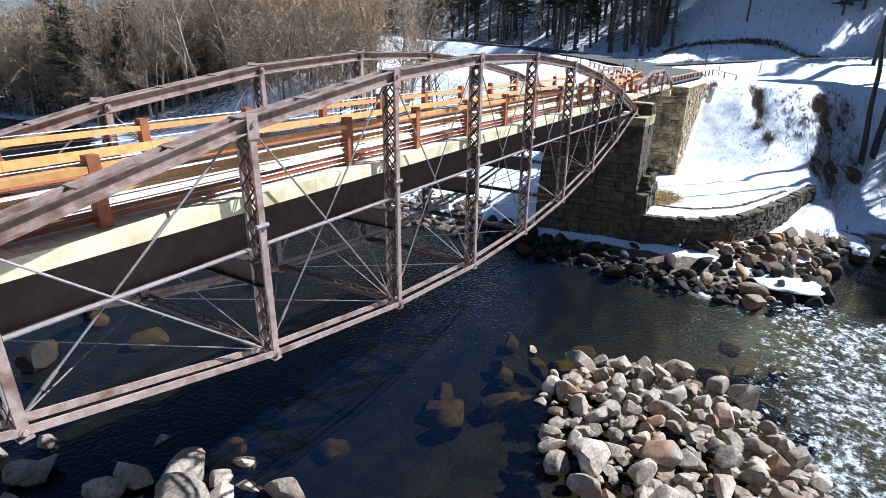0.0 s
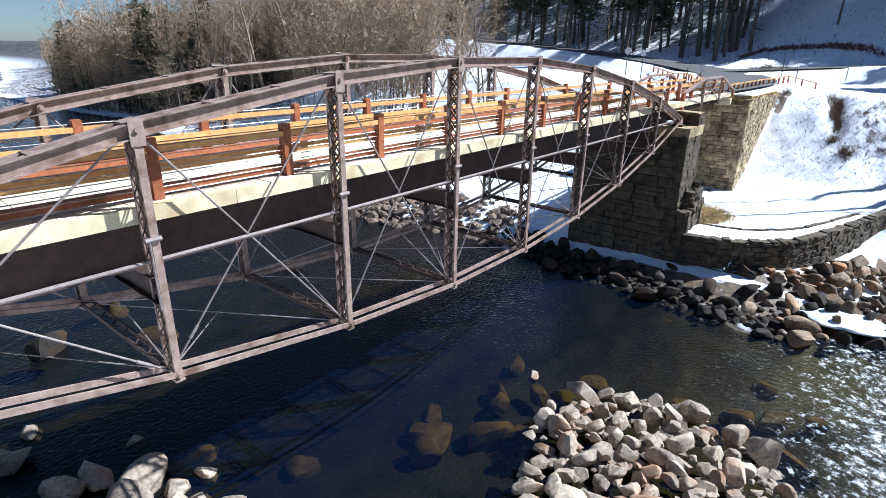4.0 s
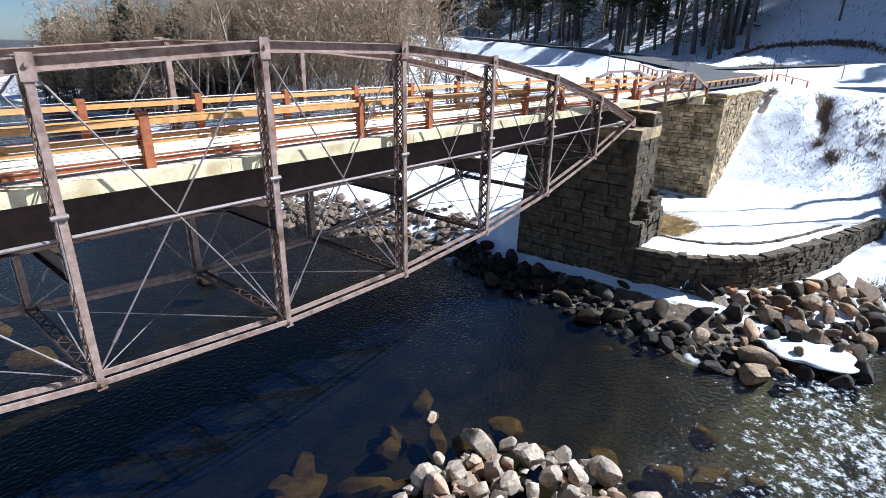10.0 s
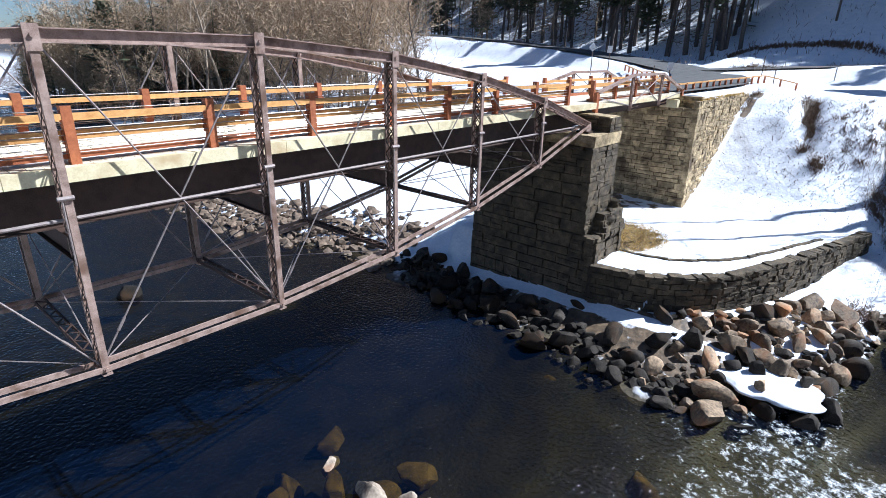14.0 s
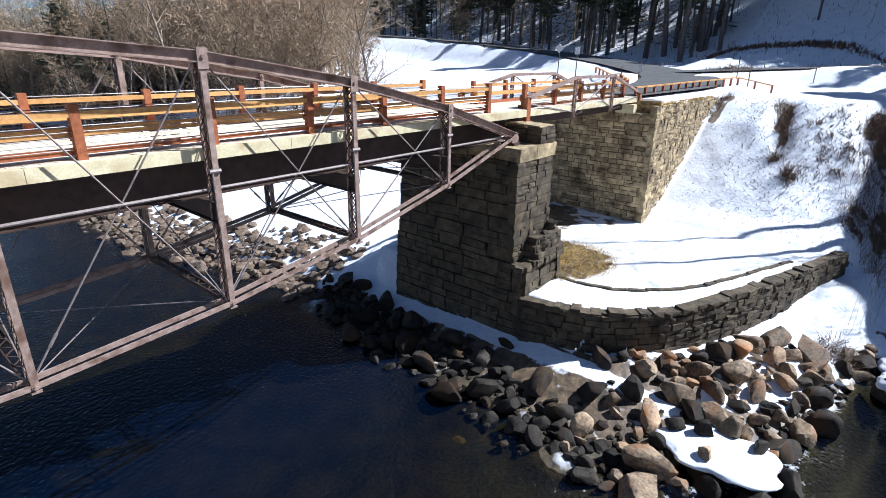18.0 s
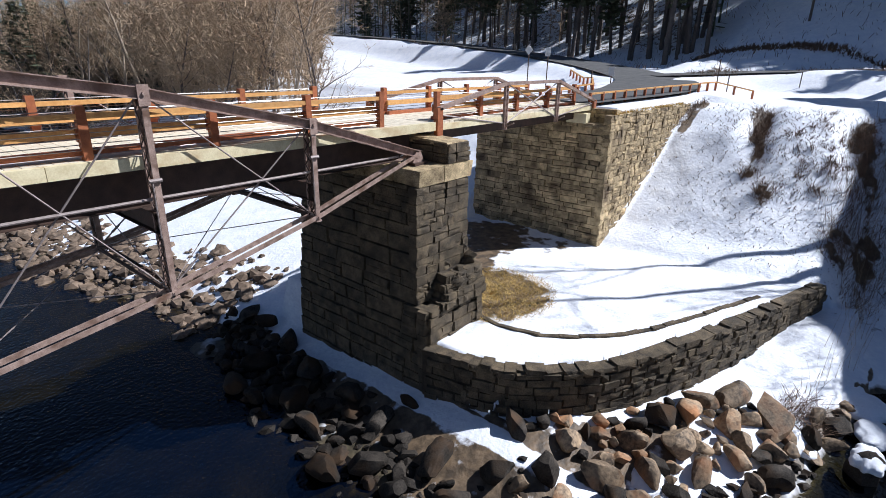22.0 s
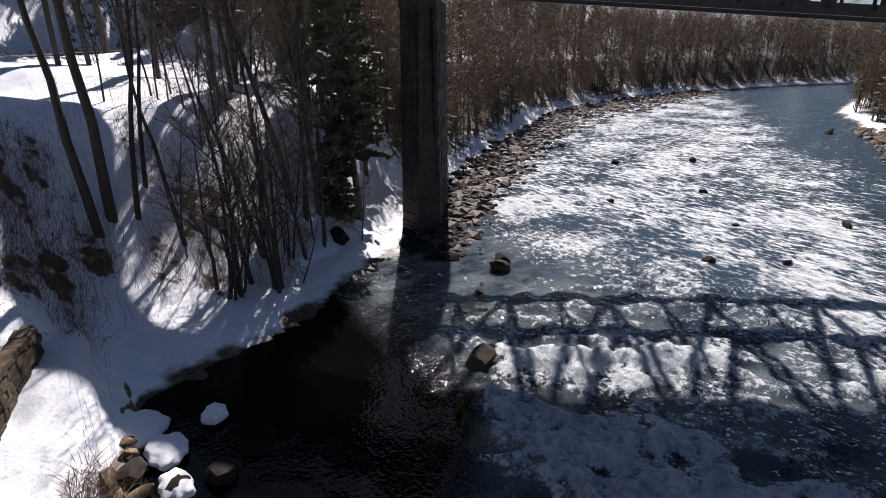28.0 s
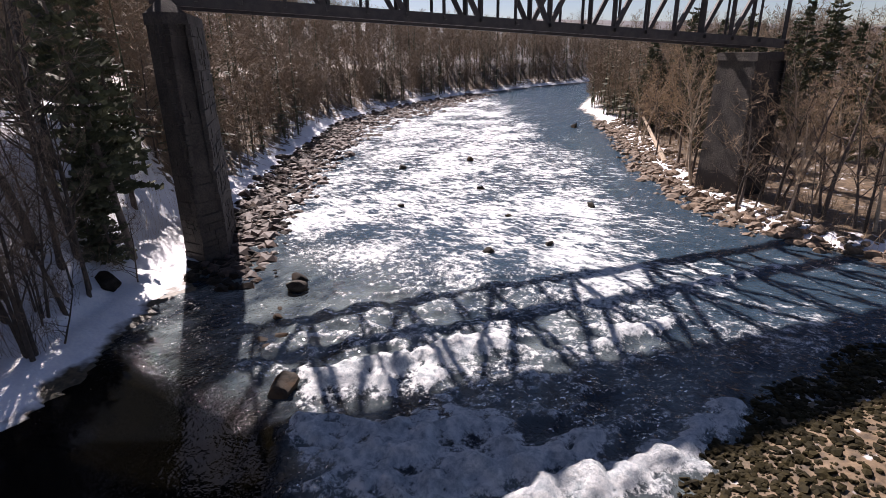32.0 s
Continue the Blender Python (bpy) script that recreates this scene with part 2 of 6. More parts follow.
def near_road(x, y, road):
    """The distance to a road's middle, and its height there."""
    best = (99.0, 0.0)
    for (x0, y0, z0), (x1, y1, z1) in zip(road[:-1], road[1:]):
        dx, dy = x1 - x0, y1 - y0
        t = min(1, max(0, ((x - x0) * dx + (y - y0) * dy) / (dx * dx + dy * dy)))
        d = math.hypot(x - x0 - t * dx, y - y0 - t * dy)
        if d < best[0]:
            best = (d, z0 + t * (z1 - z0))
    return best


def height(x, y):
    """The ground's height in the plan."""
    d = x - bank(y)
    e = left_bank(y) - x
    if d < 0 and e < 0:
        m = min(-d, -e)
        return WATER - 0.05 - 1.3 * smoothstep(0, 9, m) + 0.25 * bumps(x, y, 0.35)
    if d >= 0:
        shore = WATER + 0.05 + 0.45 * smoothstep(0, 3.0, d) + 0.3 * smoothstep(3, 8, d)
        if y < 8:
            foot = float(np.interp(y, (-60, -30, -20, -15, -12, -8, 8), (bank(y) + 4, bank(y) + 4, 21.0, 18.6, 17.0, 15.6, 14.3)))
            shore += 0.45 * smoothstep(1.8, 4.0, d) * smoothstep(-9, -6, y)
            low = 3.05 if inside_wall(x, y) else shore + (0.9 * smoothstep(8, 15, x) if y > -14 else 0)
            up = float(np.interp(x - foot, (0, 2.5, 6, 10, 13, 15.5, 30.5, 45.5), (0, 0.1, 0.4, 0.78, 0.95, 1.0, 1.03, 1.2)))
            base = 1.0 + 2.2 * smoothstep(-14.0, -11.6, y)
            z = low if x < foot else max(shore if y < -12 else 0, base + (10.5 - base) * up)
        else:
            zn = float(np.interp(x, (-8, -3, 4, 14.5, 18, 27, 45, 60), (0.3, 0.6, 2.2, 4.2, 5.6, 10.0, 11.0, 12.3)))
            far = smoothstep(50, 90, y)
            z = zn * (1 - far) + (WATER + 0.3 + 5 * smoothstep(0, 30, d) + 9.5 * smoothstep(26, 58, d)) * far
            if y < 30:
                z = min(z, shore + 0.42 * max(0, d))
        h = smoothstep(60, 130, x - 0.3 * max(0, y)) * 30 * smoothstep(-90, -50, y)
        h += smoothstep(16, 170, d) * (46 - 30 * smoothstep(-150, -270, y)) * (1 - smoothstep(-60, -25, y))
        h += smoothstep(47, 53, x - 0.2 * y) * 1.5 * smoothstep(-30, -12, y) * (1 - smoothstep(6, 14, y))
        z += h + smoothstep(200, 900, d) * 40
        z += 0.06 * bumps(x, y, 0.7) + (0.06 * bumps(x, y, 2.3, 4.0) + 0.05 * bumps(x, y, 1.1, 6.0)) * smoothstep(15, 19, x) * (1 - smoothstep(32, 36, x)) + 0.3 * smoothstep(6, 20, d) * bumps(x, y, 0.12, 3.0)
        for cx, cy, rx, ry, k in ((28.0, -6.0, 2.6, 0.6, 1.0), (24.6, -6.8, 1.8, 0.5, 0.45), (27.4, -11.4, 2.2, 0.7, 0.8), (24.6, -12.6, 1.8, 0.6, 0.5)):
            z -= k * math.exp(-((x - cx) / rx) ** 2 - ((y - cy) / ry) ** 2)
        for road in (ROAD, ROAD2):
            if x > 15.5 and (x > 31 or -0.85 < y < 7.5):
                rd, rz = near_road(x, y, road)
                if rd < 9:
                    f = smoothstep(4.2, 8.5, rd)
                    z = z * f + (rz - 0.15) * (1 - f)
        return max(z, WATER + 0.02)
    z = WATER + 0.05 + 0.7 * smoothstep(0, 5, e) + 0.15 * bumps(x, y, 0.6)
    z += smoothstep(12, 60, e) * 6 * (1 - smoothstep(-60, -40, y) * (1 - smoothstep(-14, -6, y)) * (1 - smoothstep(60, 90, e)))
    return z + smoothstep(60, 900, e) * 60


def lines(lo, hi, step, far):
    """Grid lines, even in the middle and wider outwards."""
    out = list(np.arange(lo, hi + 0.01, step))
    s, v = step, hi
    while v < far:
        s *= 1.09
        v += s
        out.append(v)
    s, v = step, lo
    while v > -far:
        s *= 1.09
        v -= s
        out.insert(0, v)
    return out


BARE = ((4.6, -0.6, 3.1, 2.9, 1.0), (6.0, 3.0, 3.0, 2.4, 1.0), (10.4, 4.6, 4.6, 3.2, 0.95), (12.6, 1.0, 2.0, 1.8, 0.7), (29.0, -5.8, 1.6, 0.7, 1.0), (27.0, -6.2, 1.8, 0.6, 1.0), (25.0, -6.7, 1.5, 0.35, 0.9), (22.9, -6.7, 0.7, 0.45, 0.9), (21.5, -8.0, 0.8, 0.5, 0.9), (28.2, -11.6, 1.6, 0.8, 1.0), (26.4, -12.2, 1.6, 0.6, 0.9), (24.6, -12.8, 1.4, 0.5, 0.8), (27.4, -13.8, 2.4, 0.6, 0.75), (20.6, -12.2, 1.4, 0.9, 0.75), (21.6, -13.6, 1.5, 0.9, 0.85), (23.2, -15.4, 1.4, 1.0, 0.8), (27.8, -1.7, 3.5, 0.6, 0.9), (54, 5, 8, 2.0, 0.8), (56, -6, 3.0, 6.0, 0.7), (18.4, -14.6, 1.3, 1.0, 0.6), (23.0, -18.6, 2.4, 1.2, 0.7), (21.4, -21.0, 2.2, 1.4, 0.7), (25.6, -21.6, 3.0, 1.8, 0.75), (30.0, -19.5, 3.0, 1.2, 0.7))


def bare_ground(x, y):
    """How far the snow has gone: 0 deep snow, 1 open earth."""
    d, e = x - bank(y), left_bank(y) - x
    b = 0.0
    for cx, cy, rx, ry, k in BARE:
        q = ((x - cx) / rx) ** 2 + ((y - cy) / ry) ** 2
        b = max(b, k * (1 - smoothstep(0.45, 1.5, q)))
    if d > 0:
        if -15 < y < 10:
            b = max(b, 0.95 * (1 - smoothstep(*((1.6, 2.4) if y > -6 else (2.6, 4.4)), d)))
        if -10.5 < y < 6 and x < 3.2:
            b = max(b, 0.95 * smoothstep(0.4, 0.9, max(-1.35 - x, wall_line(x) - y if x > -1.1 else -9)))
        b = max(b, 0.95 * smoothstep(3, 5.5, d) * smoothstep(-38, -46, y), 0.7 * smoothstep(66, 73, x - 0.3 * max(0, y)) * max(smoothstep(10, 17, y), smoothstep(-16, -22, y), smoothstep(100, 108, x)), 0.78 * smoothstep(52, 70, y) * smoothstep(0.5, 3, d) * (1 - smoothstep(48, 60, x)))
        b = max(b, 0.52 * smoothstep(25, 31, x) * (1 - smoothstep(60, 66, x)) * smoothstep(-12, -17, y), 0.36 * smoothstep(50, 56, x) * smoothstep(-40, -30, y) * (1 - smoothstep(10, 16, y)))
        b = max(b, 0.5 * smoothstep(7, 12, d) * smoothstep(-15, -20, y))
    elif e > 0:
        b = max(b, 0.95 * smoothstep(1, 5, e) * smoothstep(-56, -62, y), 0.95 * smoothstep(-14, -20, y) * smoothstep(-56, -52, y))
    return b


def build_ground():
    xs, ys = lines(-9, 34, 0.36, 1500), lines(-30, 14, 0.36, 1500)
    nx, ny = len(xs), len(ys)
    vs = [(x, y, height(x, y)) for y in ys for x in xs]
    fs = [(j * nx + i, j * nx + i + 1, (j + 1) * nx + i + 1, (j + 1) * nx + i) for j in range(ny - 1) for i in range(nx - 1)]
    me = bpy.data.meshes.new("ground")
    me.from_pydata(vs, [], fs)
    me.polygons.foreach_set("use_smooth", [True] * len(me.polygons))
    ob = new("ground", me)
    me.materials.append(M_GROUND)
    at = me.attributes.new("bare", "FLOAT", "POINT")
    at.data.foreach_set("value", [bare_ground(v[0], v[1]) for v in vs])
    return tagged(ob, "snow-covered river bank with gravel shore and bare earth", "ground", kind="structure")


def ground_material():
    m = material("snowy_ground", (0.74, 0.76, 0.81), (0.90, 0.905, 0.915), 1.1, 0.6, 0, 0.6, fine=5.5, dist=0.14)
    nt = m.node_tree
    b = nt.nodes["Principled BSDF"]
    snow = b.inputs["Base Color"].links[0].from_socket
    geo = nt.nodes.new("ShaderNodeNewGeometry")
    sep = nt.nodes.new("ShaderNodeSeparateXYZ")
    nt.links.new(geo.outputs["Position"], sep.inputs[0])

    def noise_tex(scale, detail=6):
        n = nt.nodes.new("ShaderNodeTexNoise")
        n.inputs["Scale"].default_value = scale
        n.inputs["Detail"].default_value = detail
        nt.links.new(geo.outputs["Position"], n.inputs["Vector"])
        return n.outputs["Fac"]

    def ramp(src, p0, p1, c0, c1):
        r = nt.nodes.new("ShaderNodeValToRGB")
        r.color_ramp.elements[0].position, r.color_ramp.elements[1].position = p0, p1
        r.color_ramp.elements[0].color, r.color_ramp.elements[1].color = (*c0, 1), (*c1, 1)
        nt.links.new(src, r.inputs[0])
        return r.outputs[0]

    def mix(f, a, c):
        x = nt.nodes.new("ShaderNodeMix")
        x.data_type = "RGBA"
        nt.links.new(f, x.inputs[0])
        nt.links.new(a, x.inputs[6])
        nt.links.new(c, x.inputs[7])
        return x.outputs[2]

    def math_node(op, a, c):
        x = nt.nodes.new("ShaderNodeMath")
        x.operation = op
        for i, v in enumerate((a, c)):
            if isinstance(v, (int, float)):
                x.inputs[i].default_value = v
            else:
                nt.links.new(v, x.inputs[i])
        return x.outputs[0]

    far = nt.nodes.new("ShaderNodeVectorMath")
    far.operation = "LENGTH"
    nt.links.new(geo.outputs["Position"], far.inputs[0])
    litter = ramp(noise_tex(2.5), 0.35, 0.65, (0.06, 0.042, 0.025), (0.19, 0.13, 0.075))
    gravel = ramp(noise_tex(3.5), 0.35, 0.65, (0.03, 0.024, 0.013), (0.105, 0.082, 0.047))
    # bare patches where the snow has melted
    at = nt.nodes.new("ShaderNodeAttribute")
    at.attribute_name = "bare"
    patch = math_node("ADD", math_node("MULTIPLY", at.outputs["Fac"], 0.6), math_node("MULTIPLY", noise_tex(1.3, 10), 0.7))
    bare = ramp(patch, 0.77, 0.84, (0, 0, 0), (1, 1, 1))
    col = mix(bare, snow, litter)
    # far hills are wooded
    woods = ramp(noise_tex(0.12, 10), 0.3, 0.7, (0.05, 0.05, 0.05), (0.16, 0.14, 0.13))
    fmr = nt.nodes.new("ShaderNodeMapRange")
    fmr.inputs[1].default_value, fmr.inputs[2].default_value = 160, 260
    nt.links.new(far.outputs["Value"], fmr.inputs[0])
    high = nt.nodes.new("ShaderNodeMapRange")
    high.inputs[1].default_value, high.inputs[2].default_value = 2.0, 5.0
    nt.links.new(sep.outputs[2], high.inputs[0])
    col = mix(math_node("MULTIPLY", fmr.outputs[0], high.outputs[0]), col, woods)
    # shore and bed
    zz = math_node("ADD", sep.outputs[2], math_node("MULTIPLY", noise_tex(0.6), 0.6))
    low = ramp(math_node("MULTIPLY", zz, 0.5), 0.28, 0.34, (1, 1, 1), (0, 0, 0))
    col = mix(low, col, gravel)
    bed = ramp(sep.outputs[2], 0.10, 0.16, (1, 1, 1), (0, 0, 0))
    silt = ramp(noise_tex(0.8), 0.35, 0.65, (0.005, 0.006, 0.0025), (0.028, 0.023, 0.007))
    col = mix(bed, col, silt)
    nt.links.new(col, b.inputs["Base Color"])
    return m


def water_material():
    m = bpy.data.materials.new("river_water")
    m.use_nodes = True
    nt = m.node_tree
    nt.nodes.clear()
    out = nt.nodes.new("ShaderNodeOutputMaterial")
    geo = nt.nodes.new("ShaderNodeNewGeometry")
    gl = nt.nodes.new("ShaderNodeBsdfGlossy")
    gl.inputs["Roughness"].default_value = 0.08
    tr = nt.nodes.new("ShaderNodeBsdfTransparent")
    tr.inputs[0].default_value = (0.36, 0.31, 0.14, 1)
    body = nt.nodes.new("ShaderNodeBsdfDiffuse")
    body.inputs[0].default_value = (0.001, 0.005, 0.016, 1)
    under = nt.nodes.new("ShaderNodeMixShader")
    under.inputs[0].default_value = 0.4
    nt.links.new(tr.outputs[0], under.inputs[1])
    nt.links.new(body.outputs[0], under.inputs[2])
    fr = nt.nodes.new("ShaderNodeFresnel")
    fr.inputs[0].default_value = 1.33
    mix = nt.nodes.new("ShaderNodeMixShader")
    nt.links.new(fr.outputs[0], mix.inputs[0])
    nt.links.new(under.outputs[0], mix.inputs[1])
    nt.links.new(gl.outputs[0], mix.inputs[2])
    w1 = nt.nodes.new("ShaderNodeTexNoise")
    w1.inputs["Scale"].default_value = 5.5
    w1.inputs["Detail"].default_value = 1
    w1.inputs["Roughness"].default_value = 0.45
    w2 = nt.nodes.new("ShaderNodeTexNoise")
    w2.inputs["Scale"].default_value = 0.5
    w2.inputs["Detail"].default_value = 3
    for w in (w1, w2):
        nt.links.new(geo.outputs["Position"], w.inputs["Vector"])
    add = nt.nodes.new("ShaderNodeMath")
    nt.links.new(w1.outputs["Fac"], add.inputs[0])
    nt.links.new(w2.outputs["Fac"], add.inputs[1])
    bp = nt.nodes.new("ShaderNodeBump")
    bp.inputs["Strength"].default_value = 0.5
    bp.inputs["Distance"].default_value = 0.12
    nt.links.new(add.outputs[0], bp.inputs["Height"])
    for n in (gl, fr):
        nt.links.new(bp.outputs[0], n.inputs["Normal"])
    def node(kind, **ins):
        x = nt.nodes.new(kind)
        for key, v in ins.items():
            if isinstance(v, (int, float)):
                x.inputs[int(key[1:])].default_value = v
            else:
                nt.links.new(v, x.inputs[int(key[1:])])
        return x

    def span(src, a, b, lo=0.0, hi=1.0):
        return node("ShaderNodeMapRange", i0=src, i1=a, i2=b, i3=lo, i4=hi).outputs[0]

    def calc(op, a, b):
        x = node("ShaderNodeMath", i0=a, i1=b)
        x.operation = op
        return x.outputs[0]

    def tex(scale, detail, rough, turn, stretch):
        mp = nt.nodes.new("ShaderNodeMapping")
        mp.inputs["Rotation"].default_value = (0, 0, radians(turn))
        mp.inputs["Scale"].default_value = stretch
        nt.links.new(geo.outputs["Position"], mp.inputs[0])
        n = nt.nodes.new("ShaderNodeTexNoise")
        n.inputs["Scale"].default_value = scale
        n.inputs["Detail"].default_value = detail
        n.inputs["Roughness"].default_value = rough
        nt.links.new(mp.outputs[0], n.inputs["Vector"])
        return n.outputs["Fac"]

    sep = nt.nodes.new("ShaderNodeSeparateXYZ")
    nt.links.new(geo.outputs["Position"], sep.inputs[0])
    px, py, pz = sep.outputs
    # ripples: small in the still inlet, lively where the current runs
    still = calc("MULTIPLY", span(calc("ADD", px, calc("MULTIPLY", py, 0.78)), -17.4, -15.6), calc("MULTIPLY", span(py, -29, -25), span(py, -12.5, -15.5)))
    lively = calc("MULTIPLY", calc("ADD", span(py, -1, -14, 0.25, 1.0), span(py, -22, -36, 0.0, 0.3)), calc("SUBTRACT", 1.0, calc("MULTIPLY", still, 0.97)))
    nt.links.new(span(lively, 0.15, 0.7, 0.03, 0.06), gl.inputs["Roughness"])
    nt.links.new(span(lively, 0, 1, 0.02, 0.30), bp.inputs["Distance"])
    nt.links.new(span(lively, 0, 1, 0.4, 0.95), bp.inputs["Strength"])
    nt.links.new(calc("MAXIMUM", calc("MAXIMUM", span(py, -17, -23, 0.30, 0.96), calc("MULTIPLY", span(py, -5.5, 2.0, 0.30, 0.70), span(py, 3.0, 11.0, 1.0, 0.5))), calc("MULTIPLY", still, 0.985)), under.inputs[0])
    # sky reflection put into the body colour: navy upstream, paler blue downstream
    tone = nt.nodes.new("ShaderNodeMix")
    tone.data_type = "RGBA"
    tone.inputs[6].default_value, tone.inputs[7].default_value = (0.0013, 0.0044, 0.0140, 1), (0.03, 0.055, 0.08, 1)
    nt.links.new(span(py, -30, -48), tone.inputs[0])
    milky = nt.nodes.new("ShaderNodeMix")
    milky.data_type = "RGBA"
    milky.inputs[7].default_value = (0.13, 0.16, 0.165, 1)
    nt.links.new(calc("MULTIPLY", span(tex(0.45, 5, 0.6, 20, (1.0, 0.6, 1.0)), 0.38, 0.62, 0.1, 0.95), calc("MULTIPLY", calc("MULTIPLY", span(py, -21, -25), span(py, -46, -38)), calc("SUBTRACT", 1.0, still))), milky.inputs[0])
    nt.links.new(tone.outputs[2], milky.inputs[6])
    calm = nt.nodes.new("ShaderNodeMix")
    calm.data_type = "RGBA"
    calm.inputs[7].default_value = (0.0018, 0.0022, 0.0026, 1)
    nt.links.new(still, calm.inputs[0])
    nt.links.new(milky.outputs[2], calm.inputs[6])
    nt.links.new(calm.outputs[2], body.inputs[0])
    # foam: on the crests of the rapids, then broken patches with painted sun glitter further down
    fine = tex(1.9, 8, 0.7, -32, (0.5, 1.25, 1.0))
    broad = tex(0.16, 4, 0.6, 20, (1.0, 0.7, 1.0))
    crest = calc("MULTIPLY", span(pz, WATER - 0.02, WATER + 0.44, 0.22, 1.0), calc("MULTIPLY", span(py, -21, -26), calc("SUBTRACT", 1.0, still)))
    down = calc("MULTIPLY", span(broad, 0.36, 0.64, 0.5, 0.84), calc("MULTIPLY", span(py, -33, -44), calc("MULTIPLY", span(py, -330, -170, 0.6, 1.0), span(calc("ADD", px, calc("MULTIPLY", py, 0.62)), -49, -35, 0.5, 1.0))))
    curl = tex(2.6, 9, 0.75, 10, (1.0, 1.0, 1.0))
    # white flecks painted on the upper water in place of sun glints
    glint_flecks = calc("MULTIPLY", calc("MULTIPLY", span(py, -2.0, -12.5, 0.0, 0.6), span(py, -24, -20)), calc("SUBTRACT", 1.0, still))
    much = calc("MAXIMUM", calc("MAXIMUM", crest, glint_flecks), down)
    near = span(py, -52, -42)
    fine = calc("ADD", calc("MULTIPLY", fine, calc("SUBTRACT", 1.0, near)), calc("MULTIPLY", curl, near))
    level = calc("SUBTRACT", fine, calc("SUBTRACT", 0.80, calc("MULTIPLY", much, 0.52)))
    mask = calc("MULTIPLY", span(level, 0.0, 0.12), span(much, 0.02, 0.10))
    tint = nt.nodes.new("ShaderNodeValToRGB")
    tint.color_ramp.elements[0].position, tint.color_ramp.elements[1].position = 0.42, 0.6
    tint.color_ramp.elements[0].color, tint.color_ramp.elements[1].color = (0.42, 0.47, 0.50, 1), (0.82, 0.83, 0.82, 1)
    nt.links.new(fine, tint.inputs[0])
    foam_and_glints = nt.nodes.new("ShaderNodeBsdfDiffuse")
    nt.links.new(tint.outputs[0], foam_and_glints.inputs[0])
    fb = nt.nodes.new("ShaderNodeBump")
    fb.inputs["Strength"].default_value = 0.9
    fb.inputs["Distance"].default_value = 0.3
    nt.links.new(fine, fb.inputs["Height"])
    nt.links.new(fb.outputs[0], foam_and_glints.inputs["Normal"])
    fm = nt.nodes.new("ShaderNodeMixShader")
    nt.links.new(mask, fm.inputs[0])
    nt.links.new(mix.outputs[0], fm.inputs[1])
    nt.links.new(foam_and_glints.outputs[0], fm.inputs[2])
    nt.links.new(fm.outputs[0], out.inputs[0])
    return m


M_GROUND = ground_material()
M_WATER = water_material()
build_ground()



# crest lines of the rapids: two ends, height, half width
CRESTS = ((3.6, -25.7, -0.3, -28.9, 0.5, 0.8), (5.1, -29.5, -0.1, -36.2, 0.62, 0.9), (-5.3, -27.6, -9.6, -32.0, 0.55, 0.9), (4.2, -26.2, 0.7, -28.0, 0.4, 0.6), (-4.8, -38.9, -7.7, -43.6, 0.3, 0.6), (-7.6, -48.8, -12.5, -55.1, 0.28, 0.6), (3.6, -30.1, 0.7, -32.2, 0.4, 0.6), (-9.2, -32.6, -11.0, -36.5, 0.4, 0.7), (0.4, -27.6, -2.9, -30.6, 0.42, 0.7), (1.2, -24.2, -2.2, -26.4, 0.42, 0.8), (-1.4, -25.2, -4.6, -29.6, 0.45, 0.9), (2.2, -25.4, -1.6, -28.0, 0.4, 0.7), (-3.6, -26.6, -6.6, -31.6, 0.4, 0.8))


def pool(x, y):
    """1 in the still pool beside the snowy shore, 0 in the current."""
    return smoothstep(-17.4, -15.6, x + 0.78 * y) * smoothstep(-29, -25, y)


def wave(x, y):
    """The water's height over its level: calm above the rapids, steep in them."""
    rough = smoothstep(-9, -22, y) * (1 - 0.97 * pool(x, y)) * (1 - 0.55 * smoothstep(-45, -90, y)) * (1 - 0.8 * smoothstep(-150, -260, y))
    drop = smoothstep(-18, -25, y) * (1 - smoothstep(-40, -52, y))
    z = 0.02 * bumps(x, y, 0.9) + rough * (0.12 * bumps(x, y, 0.55, 2.0) + 0.10 * bumps(x, y, 1.6, 5.0))
    ridge = 1 - abs(bumps(x * 0.8 + y * 0.3, y - x * 0.5, 0.42, 9.0)) * 2.6
    z += drop * 0.26 * max(0, ridge) * smoothstep(14, 6, abs(x - 1)) * (1 - 0.97 * pool(x, y))
    top = 0.0
    if -64 < y < -18:
        for x0, y0, x1, y1, h, w in CRESTS:
            dx, dy = x1 - x0, y1 - y0
            n = math.hypot(dx, dy)
            t = ((x - x0) * dx + (y - y0) * dy) / (n * n)
            if -0.3 < t < 1.3:
                side = ((x - x0) * dy - (y - y0) * dx) / n + 0.5 * bumps(x, y, 0.5, 7.0)
                top = max(top, h * math.exp(-(side / w) ** 2) * smoothstep(-0.3, 0.1, t) * smoothstep(1.3, 0.9, t) * (1 + 0.9 * bumps(x, y, 1.3, 3.0)))
    return z + top


def build_water():
    xs, ys = lines(-14, 24, 0.25, 1400), lines(-54, -18, 0.25, 1400)
    nx, ny = len(xs), len(ys)
    vs = [(x, y, WATER + wave(x, y)) for y in ys for x in xs]
    fs = [(j * nx + i, j * nx + i + 1, (j + 1) * nx + i + 1, (j + 1) * nx + i) for j in range(ny - 1) for i in range(nx - 1)]
    me = bpy.data.meshes.new("water")
    me.from_pydata(vs, [], fs)
    me.polygons.foreach_set("use_smooth", [True] * len(me.polygons))
    me.materials.append(M_WATER)
    ob = new("water", me)
    ob.visible_shadow = False
    return tagged(ob, "clear dark river water breaking into white rapids", "water", kind="structure")


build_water()


